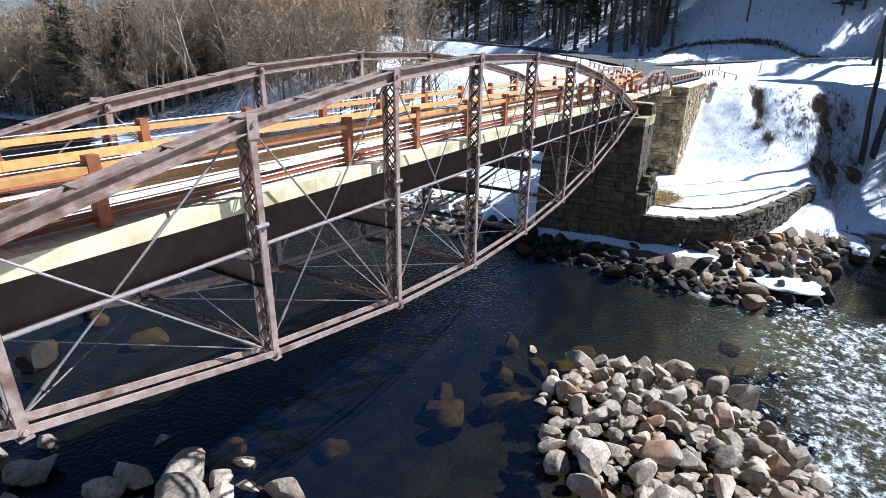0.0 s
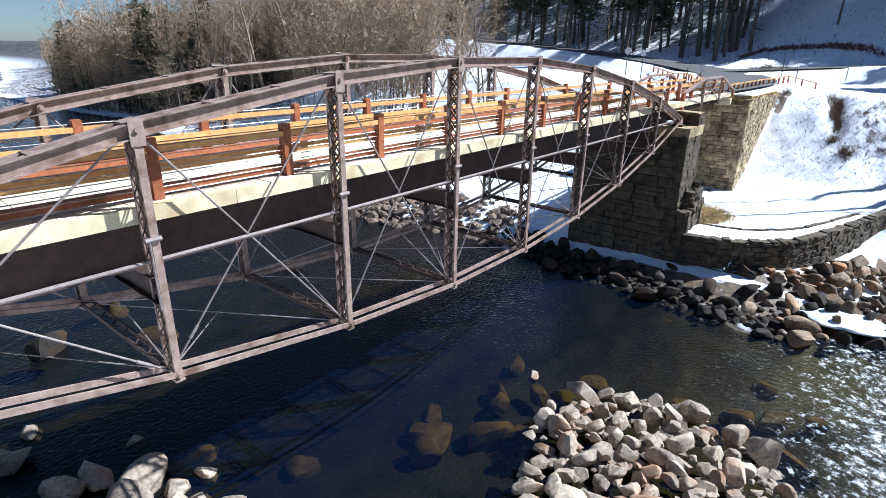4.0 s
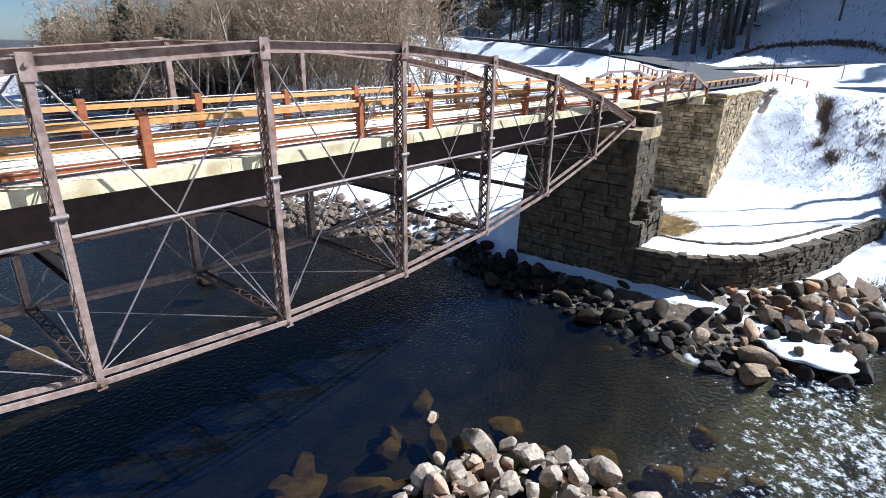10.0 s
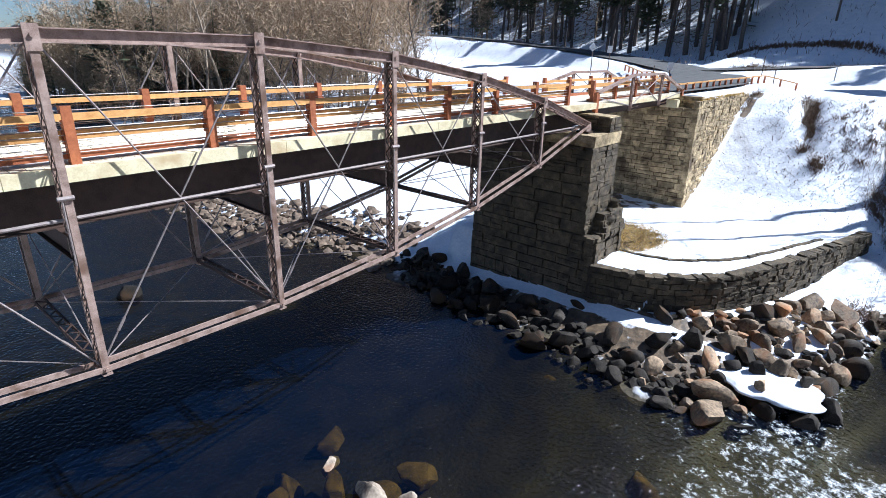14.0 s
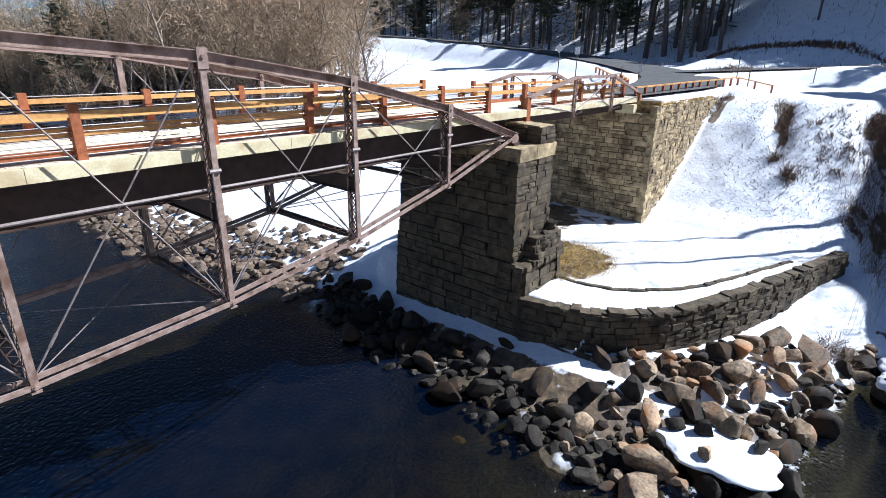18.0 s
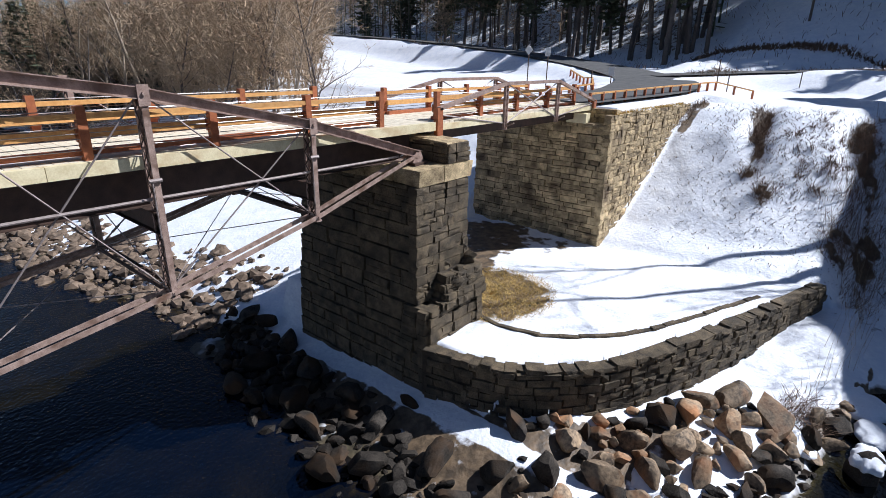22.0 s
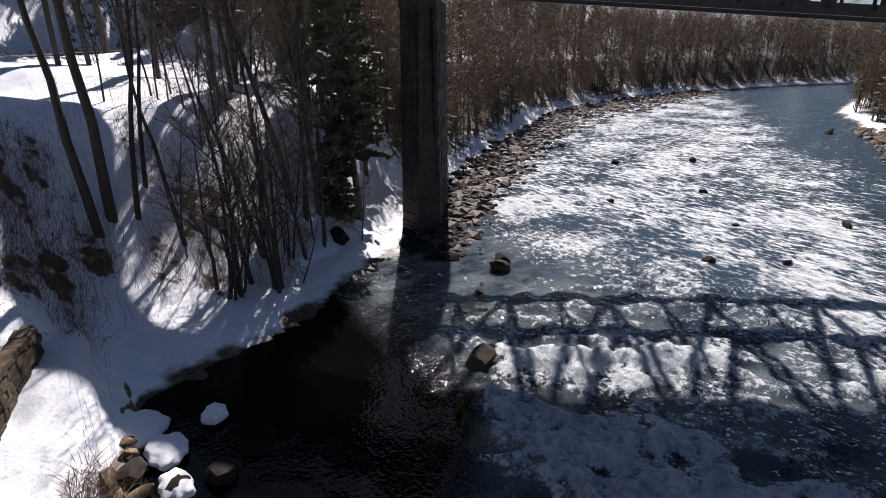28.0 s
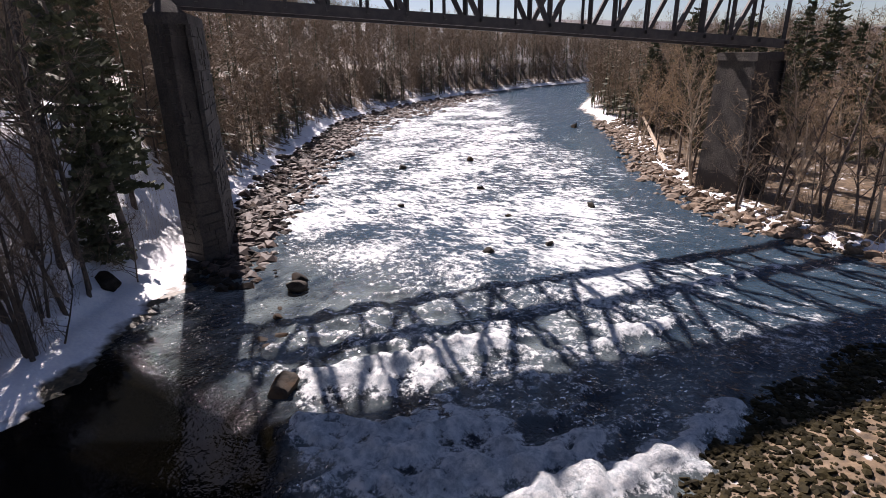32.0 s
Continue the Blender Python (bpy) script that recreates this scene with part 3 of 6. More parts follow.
# the lenticular truss
def profile(bm, a, b, up, pts):
    """A bar with the cross-section pts (across, along up) from a to b."""
    n = (b - a).normalized()
    side = n.cross(up).normalized()
    if side.length < 0.5:
        side = Vector((1, 0, 0))
    rings = [[bm.verts.new(e + side * p + up * q) for p, q in pts] for e in (a, b)]
    k = len(pts)
    for i in range(k):
        bm.faces.new((rings[0][i], rings[0][(i + 1) % k], rings[1][(i + 1) % k], rings[1][i]))
    bm.faces.new(rings[0][::-1])
    bm.faces.new(rings[1])
    bmesh.ops.recalc_face_normals(bm, faces=bm.faces)


def node(k, side, y):
    h = RISE * 4 * k * (NP - k) / NP**2
    return Vector((-k * PANEL, y, 10 + (h if side == "t" else -h)))


def build_truss(name, y, out):
    """out: +1 or -1, the side away from the deck."""
    tr = thing(name, "brown painted iron lenticular bridge truss with riveted chords", "bridge truss", "trusses of the main span")
    for k in range(NP):
        a, b = node(k, "t", y), node(k + 1, "t", y)
        bm = bmesh.new()
        n = (b - a).normalized().cross(Vector((0, 1, 0)))
        up = n if n.z > 0 else -n
        for s in (-1, 1):
            o = Vector((0, s * 0.17, 0))
            pts = [(-0.07, -0.137), (0.06, -0.137), (0.06, -0.115), (-0.05, -0.115), (-0.05, 0.115), (0.06, 0.115), (0.06, 0.137), (-0.07, 0.137)]
            profile(bm, a + o, b + o, up, [(s * p, q) for p, q in pts])
        part("upper_chord", bm, M_IRON, tr)
        for f in (0.0, 0.33, 0.67, 1.0):
            bm = bmesh.new()
            m = a.lerp(b, f)
            t = (b - a).normalized() * (0.16 if f in (0.0, 1.0) else 0.07)
            bar(bm, m - t + up * 0.145, m + t + up * 0.145, 0.42, 0.016, up)
            part("batten_plate", bm, M_IRON, tr)
        bm = bmesh.new()
        nl = 9
        for i in range(nl):
            p, q = a.lerp(b, i / nl), a.lerp(b, (i + 1) / nl)
            s = -0.13 if i % 2 else 0.13
            bar(bm, p + Vector((0, s, 0)) - up * 0.125, q - Vector((0, s, 0)) - up * 0.125, 0.05, 0.012, up)
        tagged(part("lacing", bm, M_DARK, tr), kind="stuff")
        a, b = node(k, "b", y), node(k + 1, "b", y)
        for s in (-1, 1):
            bm = bmesh.new()
            bar(bm, a + Vector((0, s * 0.2, 0)), b + Vector((0, s * 0.2, 0)), 0.05, 0.13)
            part("eyebar", bm, M_IRON, tr)
    for k in range(1, NP):
        t, b = node(k, "t", y), node(k, "b", y)
        for s in (-1, 1):
            bm = bmesh.new()
            o = Vector((0, s * 0.2, 0))
            pts = [(-0.075, 0.016), (0.075, 0.016), (0.075, -0.06), (0.06, -0.06), (0.06, -0.014), (-0.06, -0.014), (-0.06, -0.06), (-0.075, -0.06)]
            profile(bm, b + o, t + o, Vector((0, 1, 0)), [(p, s * q) for p, q in pts])
            part("post_channel", bm, M_IRON, tr)
        length = (t - b).length
        n = max(2, round(length / 0.42))
        for sx in (-1, 1):
            bm = bmesh.new()
            for i in range(n):
                z0, z1 = b.z + length * i / n, b.z + length * (i + 1) / n
                for s in (-1, 1):
                    bar(bm, (b.x + sx * 0.072, y + s * 0.18, z0), (b.x + sx * 0.072, y - s * 0.18, z1), 0.008, 0.042, (0, 1, 0))
            tagged(part("post_lacing", bm, M_DARK, tr), kind="stuff")
        for e in (t, b):
            bm = bmesh.new()
            rod(bm, e + Vector((0, -0.24, 0)), e + Vector((0, 0.24, 0)), 0.075, 10)
            rod(bm, e + Vector((0, -0.29, 0)), e + Vector((0, 0.29, 0)), 0.045, 8)
            part("pin", bm, M_IRON, tr)
        bm = bmesh.new()
        bar(bm, t + Vector((0, out * 0.235, -0.28)), t + Vector((0, out * 0.235, 0.2)), 0.26, 0.02, (0, 1, 0))
        part("gusset", bm, M_IRON, tr)
        bm = bmesh.new()
        bar(bm, b + Vector((-0.1, 0, -0.12)), b + Vector((0.1, 0, -0.12)), 0.5, 0.05)
        part("post_shoe", bm, M_IRON, tr)
    for k in range(1, NP - 1):
        for (p, q) in (("t", "b"), ("b", "t")):
            a, b = node(k, p, y), node(k + 1, q, y)
            s = 0.06 if p == "t" else -0.06
            bm = bmesh.new()
            rod(bm, a + Vector((0, s, 0)), b + Vector((0, s, 0)), 0.022, 6)
            diagonal = part("diagonal_rod", bm, M_ROD, tr)
            m = a.lerp(b, 0.12 if p == "b" else 0.88)
            d = (b - a).normalized()
            bm = bmesh.new()
            rod(bm, m - d * 0.16 + Vector((0, s, 0)), m + d * 0.16 + Vector((0, s, 0)), 0.036, 6)
            part("turnbuckle", bm, M_ROD, diagonal)
    for k in range(NP):
        a, b = -k * PANEL - 0.12, -(k + 1) * PANEL + 0.12
        bm = bmesh.new()
        rod(bm, (a if k else -0.9, y + out * 0.05, 10.0), (b if k < NP - 1 else b + 0.8, y + out * 0.05, 10.0), 0.042, 8)
        part("middle_strut", bm, M_ROD, tr)
    for x, d in ((0.0, 1), (-NP * PANEL, -1)):
        bm = bmesh.new()
        box(bm, x - 0.35, x + 0.35, y - 0.35, y + 0.35, 9.62, 9.72)
        part("bearing_plate", bm, M_DARK, tr)
        bm = bmesh.new()
        vs = [bm.verts.new(p) for p in ((x - 0.3, y - 0.2, 9.72), (x + 0.3, y - 0.2, 9.72), (x + 0.12, y - 0.2, 10.1), (x - 0.12, y - 0.2, 10.1), (x - 0.3, y + 0.2, 9.72), (x + 0.3, y + 0.2, 9.72), (x + 0.12, y + 0.2, 10.1), (x - 0.12, y + 0.2, 10.1))]
        for f in ((0, 3, 2, 1), (4, 5, 6, 7), (0, 1, 5, 4), (1, 2, 6, 5), (2, 3, 7, 6), (3, 0, 4, 7)):
            bm.faces.new([vs[i] for i in f])
        part("bearing_shoe", bm, M_IRON, tr)
    return tr


build_truss("bridge_truss", 0.0, -1)
build_truss("bridge_truss", WIDE, 1)

# floor beams, bottom struts and sway rods between the trusses
for k in range(1, NP):
    x = -k * PANEL
    fb = thing("floor_beam", "dark brown riveted steel floor beam hung between the trusses", "beam", "floor beams")
    bm = bmesh.new()
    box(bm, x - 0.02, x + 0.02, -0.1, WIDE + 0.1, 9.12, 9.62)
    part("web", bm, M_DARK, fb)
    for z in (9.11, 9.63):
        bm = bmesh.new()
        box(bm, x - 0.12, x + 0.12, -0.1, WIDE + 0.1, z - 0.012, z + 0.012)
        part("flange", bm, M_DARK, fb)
    for y in (-0.25, WIDE + 0.25):
        bm = bmesh.new()
        rod(bm, (x - 0.12, y, 9.05), (x - 0.12, y, 10.5), 0.02)
        rod(bm, (x - 0.2, y, 10.48), (x + 0.1, y, 10.48), 0.05, 8)
        part("hanger", bm, M_ROD, fb)
    b1, b2 = node(k, "b", 0), node(k, "b", WIDE)
    st = thing("bottom_strut", "dark laced iron strut between the lower chords", "strut", "bottom struts")
    for s in (-1, 1):
        bm = bmesh.new()
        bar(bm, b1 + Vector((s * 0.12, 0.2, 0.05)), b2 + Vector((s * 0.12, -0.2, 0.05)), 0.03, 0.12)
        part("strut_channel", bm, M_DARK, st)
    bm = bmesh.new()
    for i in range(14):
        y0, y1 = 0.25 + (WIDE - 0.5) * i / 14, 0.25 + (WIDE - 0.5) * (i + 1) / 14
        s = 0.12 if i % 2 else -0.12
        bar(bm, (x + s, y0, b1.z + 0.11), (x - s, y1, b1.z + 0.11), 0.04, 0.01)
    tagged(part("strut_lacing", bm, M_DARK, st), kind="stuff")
    sw = thing("sway_rods", "thin crossed steel sway rods under the deck", "bracing rod", "sway rods")
    for p, q in ((b1, Vector((x, WIDE - 0.1, 9.15))), (b2, Vector((x, 0.1, 9.15)))):
        bm = bmesh.new()
        rod(bm, p, q, 0.016, 5)
        part("rod", bm, M_ROD, sw)
for k in range(1, NP - 1):
    lr = thing("lateral_rods", "thin crossed steel rods between the lower chords", "bracing rod", "lateral rods")
    for p, q in ((node(k, "b", 0.1), node(k + 1, "b", WIDE - 0.1)), (node(k, "b", WIDE - 0.1), node(k + 1, "b", 0.1))):
        bm = bmesh.new()
        rod(bm, p, q, 0.016, 5)
        part("rod", bm, M_ROD, lr)

# deck of the main span
X0, X1 = -NP * PANEL - 1.5, 1.4
for y in (0.85, WIDE / 2, WIDE - 0.85):
    g = thing("deck_girder", "dark brown rolled steel girder under the timber deck", "girder", "deck girders")
    bm = bmesh.new()
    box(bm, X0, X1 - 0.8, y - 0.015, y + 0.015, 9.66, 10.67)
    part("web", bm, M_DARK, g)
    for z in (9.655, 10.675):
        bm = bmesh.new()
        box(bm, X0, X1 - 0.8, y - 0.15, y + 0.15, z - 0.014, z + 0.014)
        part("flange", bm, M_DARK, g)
for y in (0.3, WIDE - 0.3):
    f = thing("deck_edge_beam", "pale sawn glulam timber along the deck edge", "timber beam", "deck edge beams")
    n = 7
    for i in range(n):
        a, b = X0 + (X1 - X0) * i / n, X0 + (X1 - X0) * (i + 1) / n
        bm = bmesh.new()
        box(bm, a + 0.006, b - 0.006, y - 0.1, y + 0.1, 10.69, 11.0)
        part("timber", bm, M_CREAM, f)
deck = thing("bridge_deck", "weathered pale timber plank bridge deck", "deck")
npl = 150
pl = bmesh.new()
box(pl, -0.14, 0.14, 0.42, WIDE - 0.42, 10.9, 10.99)
first = part("plank", pl, M_PLANK, deck)
for i in range(npl):
    x = X0 + 0.15 + (X1 - X0 - 0.3) * i / (npl - 1)
    o = first if i == 0 else first.copy()
    if i:
        scene.collection.objects.link(o)
    o.location = (x, 0, 0.006 * random.random())


def railing(name, y, side, xs, z, label):
    """side: the way from the rail to the deck's middle."""
    r = thing(name, label, "railing", "deck railings")
    for x in xs:
        bm = bmesh.new()
        box(bm, x - 0.1, x + 0.1, y - 0.08 - 0.02, y + 0.1, z - 0.15, z + 1.22)
        post = part("post", bm, M_WOODR, r)
        bm = bmesh.new()
        box(bm, x - 0.12, x + 0.12, y + side * 0.1 - 0.05, y + side * 0.1 + 0.05, z + 0.42, z + 0.72)
        part("block", bm, M_WOODR, post)
    for a, b in zip(xs[:-1], xs[1:]):
        bm = bmesh.new()
        box(bm, a + 0.1, b - 0.1, y - 0.09, y + 0.09, z + 0.94, z + 1.06)
        part("top_rail", bm, M_WOODO, r)
        bm = bmesh.new()
        box(bm, a + 0.004, b - 0.004, y + side * 0.15, y + side * 0.27, z + 0.5, z + 0.69)
        part("middle_rail", bm, M_WOODO, r)
        bm = bmesh.new()
        box(bm, a + 0.004, b - 0.004, y + side * 0.10, y + side * 0.32, z + 0.10, z + 0.24)
        part("curb", bm, M_WOODR, r)
    for i in range(9):
        zz = z + 0.12 + i * 0.125
        bm = bmesh.new()
        rod(bm, (xs[0], y - side * 0.02, zz), (xs[-1], y - side * 0.02, zz), 0.011, 5)
        part("cable", bm, M_WIRE, r)
    return r


XS = [-28.67 + 3.06 * k for k in range(-5, 10)]
railing("deck_railing", 0.6, 1, XS, 10.98, "red-brown timber railing with orange rails and steel cables")
railing("deck_railing", WIDE - 0.6, -1, XS, 10.98, "red-brown timber railing with orange rails and steel cables")


# masonry
def stone_variants(mat, count=16, chip=0.028):
    out = []
    for _ in range(count):
        bm = bmesh.new()
        r = lambda a: random.uniform(-a, a)
        back = [bm.verts.new((sx * 0.5, 0.5, sz * 0.5)) for sx, sz in ((-1, -1), (1, -1), (1, 1), (-1, 1))]
        mid = [bm.verts.new((sx * (0.5 - abs(r(0.02))), -0.2 + r(0.06), sz * (0.5 - abs(r(0.04))))) for sx, sz in ((-1, -1), (1, -1), (1, 1), (-1, 1))]
        front = [bm.verts.new((sx * (0.5 - chip * random.uniform(0.5, 1.5)), -0.5 + r(0.09), sz * (0.5 - chip * random.uniform(0.6, 1.8)))) for sx, sz in ((-1, -1), (1, -1), (1, 1), (-1, 1))]
        c = bm.verts.new((r(0.15), -0.52 + r(0.10), r(0.15)))
        for a, b in ((back, mid), (mid, front)):
            for i in range(4):
                bm.faces.new((a[i], a[(i + 1) % 4], b[(i + 1) % 4], b[i]))
        for i in range(4):
            bm.faces.new((front[i], front[(i + 1) % 4], c))
        bmesh.ops.recalc_face_normals(bm, faces=bm.faces)
        me = bpy.data.meshes.new("stone")
        bm.to_mesh(me)
        bm.free()
        me.materials.append(mat)
        out.append(me)
    return out


STONES = stone_variants(M_STONE)
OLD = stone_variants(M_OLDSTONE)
DARK = stone_variants(M_RAILSTONE)


def put_stone(parent, centre, u, n, length, depth, tall, name="stone"):
    """One stone of a wall: u along the wall, n out of it."""
    # pier cap and top stones take the paler copy, sunlight put into their colour
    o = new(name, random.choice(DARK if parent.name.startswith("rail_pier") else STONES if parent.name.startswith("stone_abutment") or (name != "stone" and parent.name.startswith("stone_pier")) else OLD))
    o.parent = parent
    w = u.cross(n) if u.cross(n).z > 0 else n.cross(u)
    m = Matrix((u, -n, w)).transposed().to_4x4()
    flip = random.choice((0, math.pi))
    m = m @ Matrix.Rotation(flip + random.gauss(0, 0.024), 4, "Y") @ Matrix.Rotation(random.gauss(0, 0.03), 4, "Z") @ Matrix.Rotation(random.gauss(0, 0.03), 4, "X")
    o.matrix_basis = Matrix.Translation(centre) @ m @ Matrix.Diagonal((length, depth, tall, 1))
    return o


def stone_face(parent, a, b, z0, z1, lean, n, course=0.42, length=0.8, depth=0.4, low=None, high=None, proud=0.05):
    """Courses of stones from a to b, plan points at z0; lean: how far the face goes back by z1."""
    a, b, n = Vector((*a, 0)), Vector((*b, 0)), Vector((*n, 0)).normalized()
    u = (b - a).normalized()
    total = (b - a).length
    z = z0
    while z < z1 - 0.1:
        h = min(course * random.uniform(0.65, 1.35), z1 - z)
        if z1 - z - h < 0.15:
            h = z1 - z
        x = 0.0
        while x < total - 0.05:
            l = length * random.uniform(0.45, 1.7)
            if total - x - l < length * 0.4:
                l = total - x
            mid = x + l / 2
            if (low is None or z + h > low(mid)) and (high is None or z + h / 2 < high(mid)):
                back = lean * (z + h / 2 - z0) / max(0.1, z1 - z0)
                c = a + u * mid - n * (back + depth / 2 - proud * random.uniform(0.2, 1.2)) + Vector((0, 0, z + h / 2))
                if h > 0.3 and random.random() < 0.38:
                    k = h * random.uniform(0.35, 0.65)
                    for dz, t in ((k / 2 - h / 2, k), (k / 2, h - k)):
                        put_stone(parent, c + Vector((0, 0, dz)) + n * random.uniform(-0.03, 0.02), u, n, l - 0.008, depth, t - 0.008)
                else:
                    put_stone(parent, c, u, n, l - 0.008, depth, h - 0.008)
            x += l
        z += h


def prism(bm, base, top, z0, z1):
    v0 = [bm.verts.new((x, y, z0)) for x, y in base]
    v1 = [bm.verts.new((x, y, z1)) for x, y in top]
    k = len(base)
    for i in range(k):
        bm.faces.new((v0[i], v0[(i + 1) % k], v1[(i + 1) % k], v1[i]))
    bm.faces.new(v0[::-1])
    bm.faces.new(v1)
    bmesh.ops.recalc_face_normals(bm, faces=bm.faces)


# pieces of the approach span and roads
def approach_span():
    g = thing("approach_girder", "dark brown steel girder under the approach deck", "girder", "approach girders")
    for y in (1.2, WIDE - 1.2):
        bm = bmesh.new()
        box(bm, 1.5, 14.9, y - 0.12, y + 0.12, 10.15, 10.62)
        part("girder", bm, M_DARK, g)
    dk = thing("approach_deck", "pale weathered plank deck of the approach span", "deck")
    bm = bmesh.new()
    box(bm, -0.14, 0.14, 0.55, WIDE - 0.55, 10.72, 10.82)
    first = part("plank", bm, M_PLANK, dk)
    n = 46
    for i in range(n):
        o = first if i == 0 else first.copy()
        if i:
            scene.collection.objects.link(o)
        o.location = (1.56 + 14.0 * i / (n - 1), 0, 0.13 + 0.005 * random.random())
    for y in (0.62, WIDE - 0.62):
        bm = bmesh.new()
        box(bm, 1.42, 15.7, y - 0.1, y + 0.1, 10.62, 10.86)
        part("edge_timber", bm, M_CREAM, dk)
    for y, s in ((0.5, -1), (WIDE - 0.5, 1)):
        tr = thing("pony_truss", "small pale painted iron pony truss with end posts", "bridge truss", "pony trusses")
        ends, mids = (1.9, 15.6), (6.55, 11.3)
        zb, zt = 10.5, 12.3
        pts = [Vector((ends[0], y, 11.45)), Vector((mids[0], y, zt)), Vector((mids[1], y, zt)), Vector((ends[1], y, 11.15))]
        for a, b in zip(pts[:-1], pts[1:]):
            bm = bmesh.new()
            bar(bm, a, b, 0.2, 0.14)
            part("top_chord", bm, M_IRON, tr)
        for x, z in ((ends[0], 11.45), (ends[1], 11.15)):
            bm = bmesh.new()
            box(bm, x - 0.16, x + 0.16, y - 0.1, y + 0.1, 10.35, z + 0.04)
            part("end_post", bm, M_WOODR, tr)
        for x in mids:
            for q in (-1, 1):
                bm = bmesh.new()
                bar(bm, (x + q * 0.1, y, zb - 0.25), (x + q * 0.1, y, zt), 0.05, 0.12, (0, 1, 0))
                part("post_angle", bm, M_IRON, tr)
            bm = bmesh.new()
            for i in range(6):
                z0, z1 = zb + i * 0.3, zb + (i + 1) * 0.3
                for q in (-1, 1):
                    bar(bm, (x + q * 0.1, y + s * 0.05, z0), (x - q * 0.1, y + s * 0.05, z1), 0.012, 0.035, (0, 1, 0))
            tagged(part("post_lacing", bm, M_IRON, tr), kind="stuff")
            bm = bmesh.new()
            bar(bm, (x, y + s * 0.05, zb - 0.1), (x, y + s * 0.5, zb + 0.1), 0.06, 0.06)
            part("outrigger", bm, M_IRON, tr)
        for a, b in (((mids[0], zt), (mids[1], zb)), ((mids[0], zb), (mids[1], zt)), ((ends[0] + 0.2, 11.2), (mids[0], zb + 0.05)), ((ends[1] - 0.2, 11.0), (mids[1], zb + 0.05))):
            bm = bmesh.new()
            rod(bm, (a[0], y, a[1]), (b[0], y, b[1]), 0.03, 6)
            part("diagonal", bm, M_ROD, tr)
    xs = [2.3 + 2.9 * k for k in range(5)]
    for y, s in ((0.95, 1), (WIDE - 0.95, -1)):
        railing("approach_railing", y, s, xs, 10.85, "red-brown timber railing along the approach span")
    # wooden guard rail past the abutment
    for side, line in ((0, ((15.9, 0.9), (28.4, 0.5), (36.5, -0.5), (38.5, -3.0))), (1, ((15.9, WIDE - 0.7), (26, 5.6), (36, 10.5), (44, 17)))):
        gr = thing("guard_rail", "weathered brown timber guard rail beside the road", "guard rail", "road guard rails")
        pts = []
        for (x0, y0), (x1, y1) in zip(line[:-1], line[1:]):
            k = max(2, int(math.hypot(x1 - x0, y1 - y0) / 1.55))
            pts += [(x0 + (x1 - x0) * i / k, y0 + (y1 - y0) * i / k) for i in range(k)]
        pts.append(line[-1])
        zs = [max(height(x, y), 10.4) for x, y in pts]
        for (x, y), z in zip(pts, zs):
            bm = bmesh.new()
            box(bm, x - 0.08, x + 0.08, y - 0.08, y + 0.08, z - 0.3, z + 0.72)
            part("post", bm, M_WOODR, gr)
        for i in range(len(pts) - 1):
            bm = bmesh.new()
            bar(bm, (*pts[i], zs[i] + 0.68), (*pts[i + 1], zs[i + 1] + 0.68), 0.14, 0.1)
            part("rail", bm, M_WOODO, gr)


approach_span()


def road_strip(name, line, wide, label):
    pts = []
    for a, b in zip(line[:-1], line[1:]):
        k = max(2, int((Vector(b) - Vector(a)).length / 2))
        pts += [Vector(a).lerp(Vector(b), i / k) for i in range(k)]
    pts.append(Vector(line[-1]))
    for _ in range(6):
        pts = [pts[0]] + [(pts[i - 1] + pts[i] * 2 + pts[i + 1]) / 4 for i in range(1, len(pts) - 1)] + [pts[-1]]
    bm = bmesh.new()
    rows = []
    for i, p in enumerate(pts):
        d = (pts[min(i + 1, len(pts) - 1)] - pts[max(i - 1, 0)]).normalized()
        s = Vector((-d.y, d.x, 0)).normalized()
        half = min(wide, 2.1 + 0.09 * (p - pts[0]).length)
        rows.append([bm.verts.new(p + s * w + Vector((0, 0, 0.09 - 0.012 * abs(w)))) for w in (-half, -half / 2, 0, half / 2, half)])
    for a, b in zip(rows[:-1], rows[1:]):
        for k in range(4):
            bm.faces.new((a[k], a[k + 1], b[k + 1], b[k]))
    return tagged(part(name, bm, M_ASPHALT), label, "road", kind="structure")


road_strip("road", ROAD, 3.8, "grey worn asphalt road leading to the bridge")
road_strip("side_road", ROAD2, 2.6, "grey asphalt side road below the wooded hill")


# boulders
def boulder_mesh(sub=3, planes=11, flat=0.85):
    bm = bmesh.new()
    bmesh.ops.create_icosphere(bm, subdivisions=sub, radius=1.0)
    cuts = [(Vector((random.gauss(0, 1), random.gauss(0, 1), random.gauss(0, 0.8))).normalized(), random.uniform(0.42, 0.86)) for _ in range(planes)]
    off = Vector((random.random() * 50, random.random() * 50, 0))
    for v in bm.verts:
        p = v.co * (1 + 0.16 * noise.noise(v.co * 1.3 + off))
        for n, h in cuts:
            over = p.dot(n) - h
            if over > 0:
                p -= n * over * 0.94
        p *= 1 + 0.05 * noise.noise(p * 4 + off)
        v.co = Vector((p.x, p.y * 0.85, p.z * flat))
    me = bpy.data.meshes.new("boulder")
    bm.to_mesh(me)
    bm.free()
    me.materials.append(M_ROCK)
    me.polygons.foreach_set("use_smooth", [True] * len(me.polygons))
    me.set_sharp_from_angle(angle=radians(30))
    return me


BOULDERS = [boulder_mesh() for _ in range(18)]
WET_SHADE = [me.copy() for me in BOULDERS]
for me in WET_SHADE:
    me.materials[0] = M_WETSHADE


BROWNS = [me.copy() for me in BOULDERS]
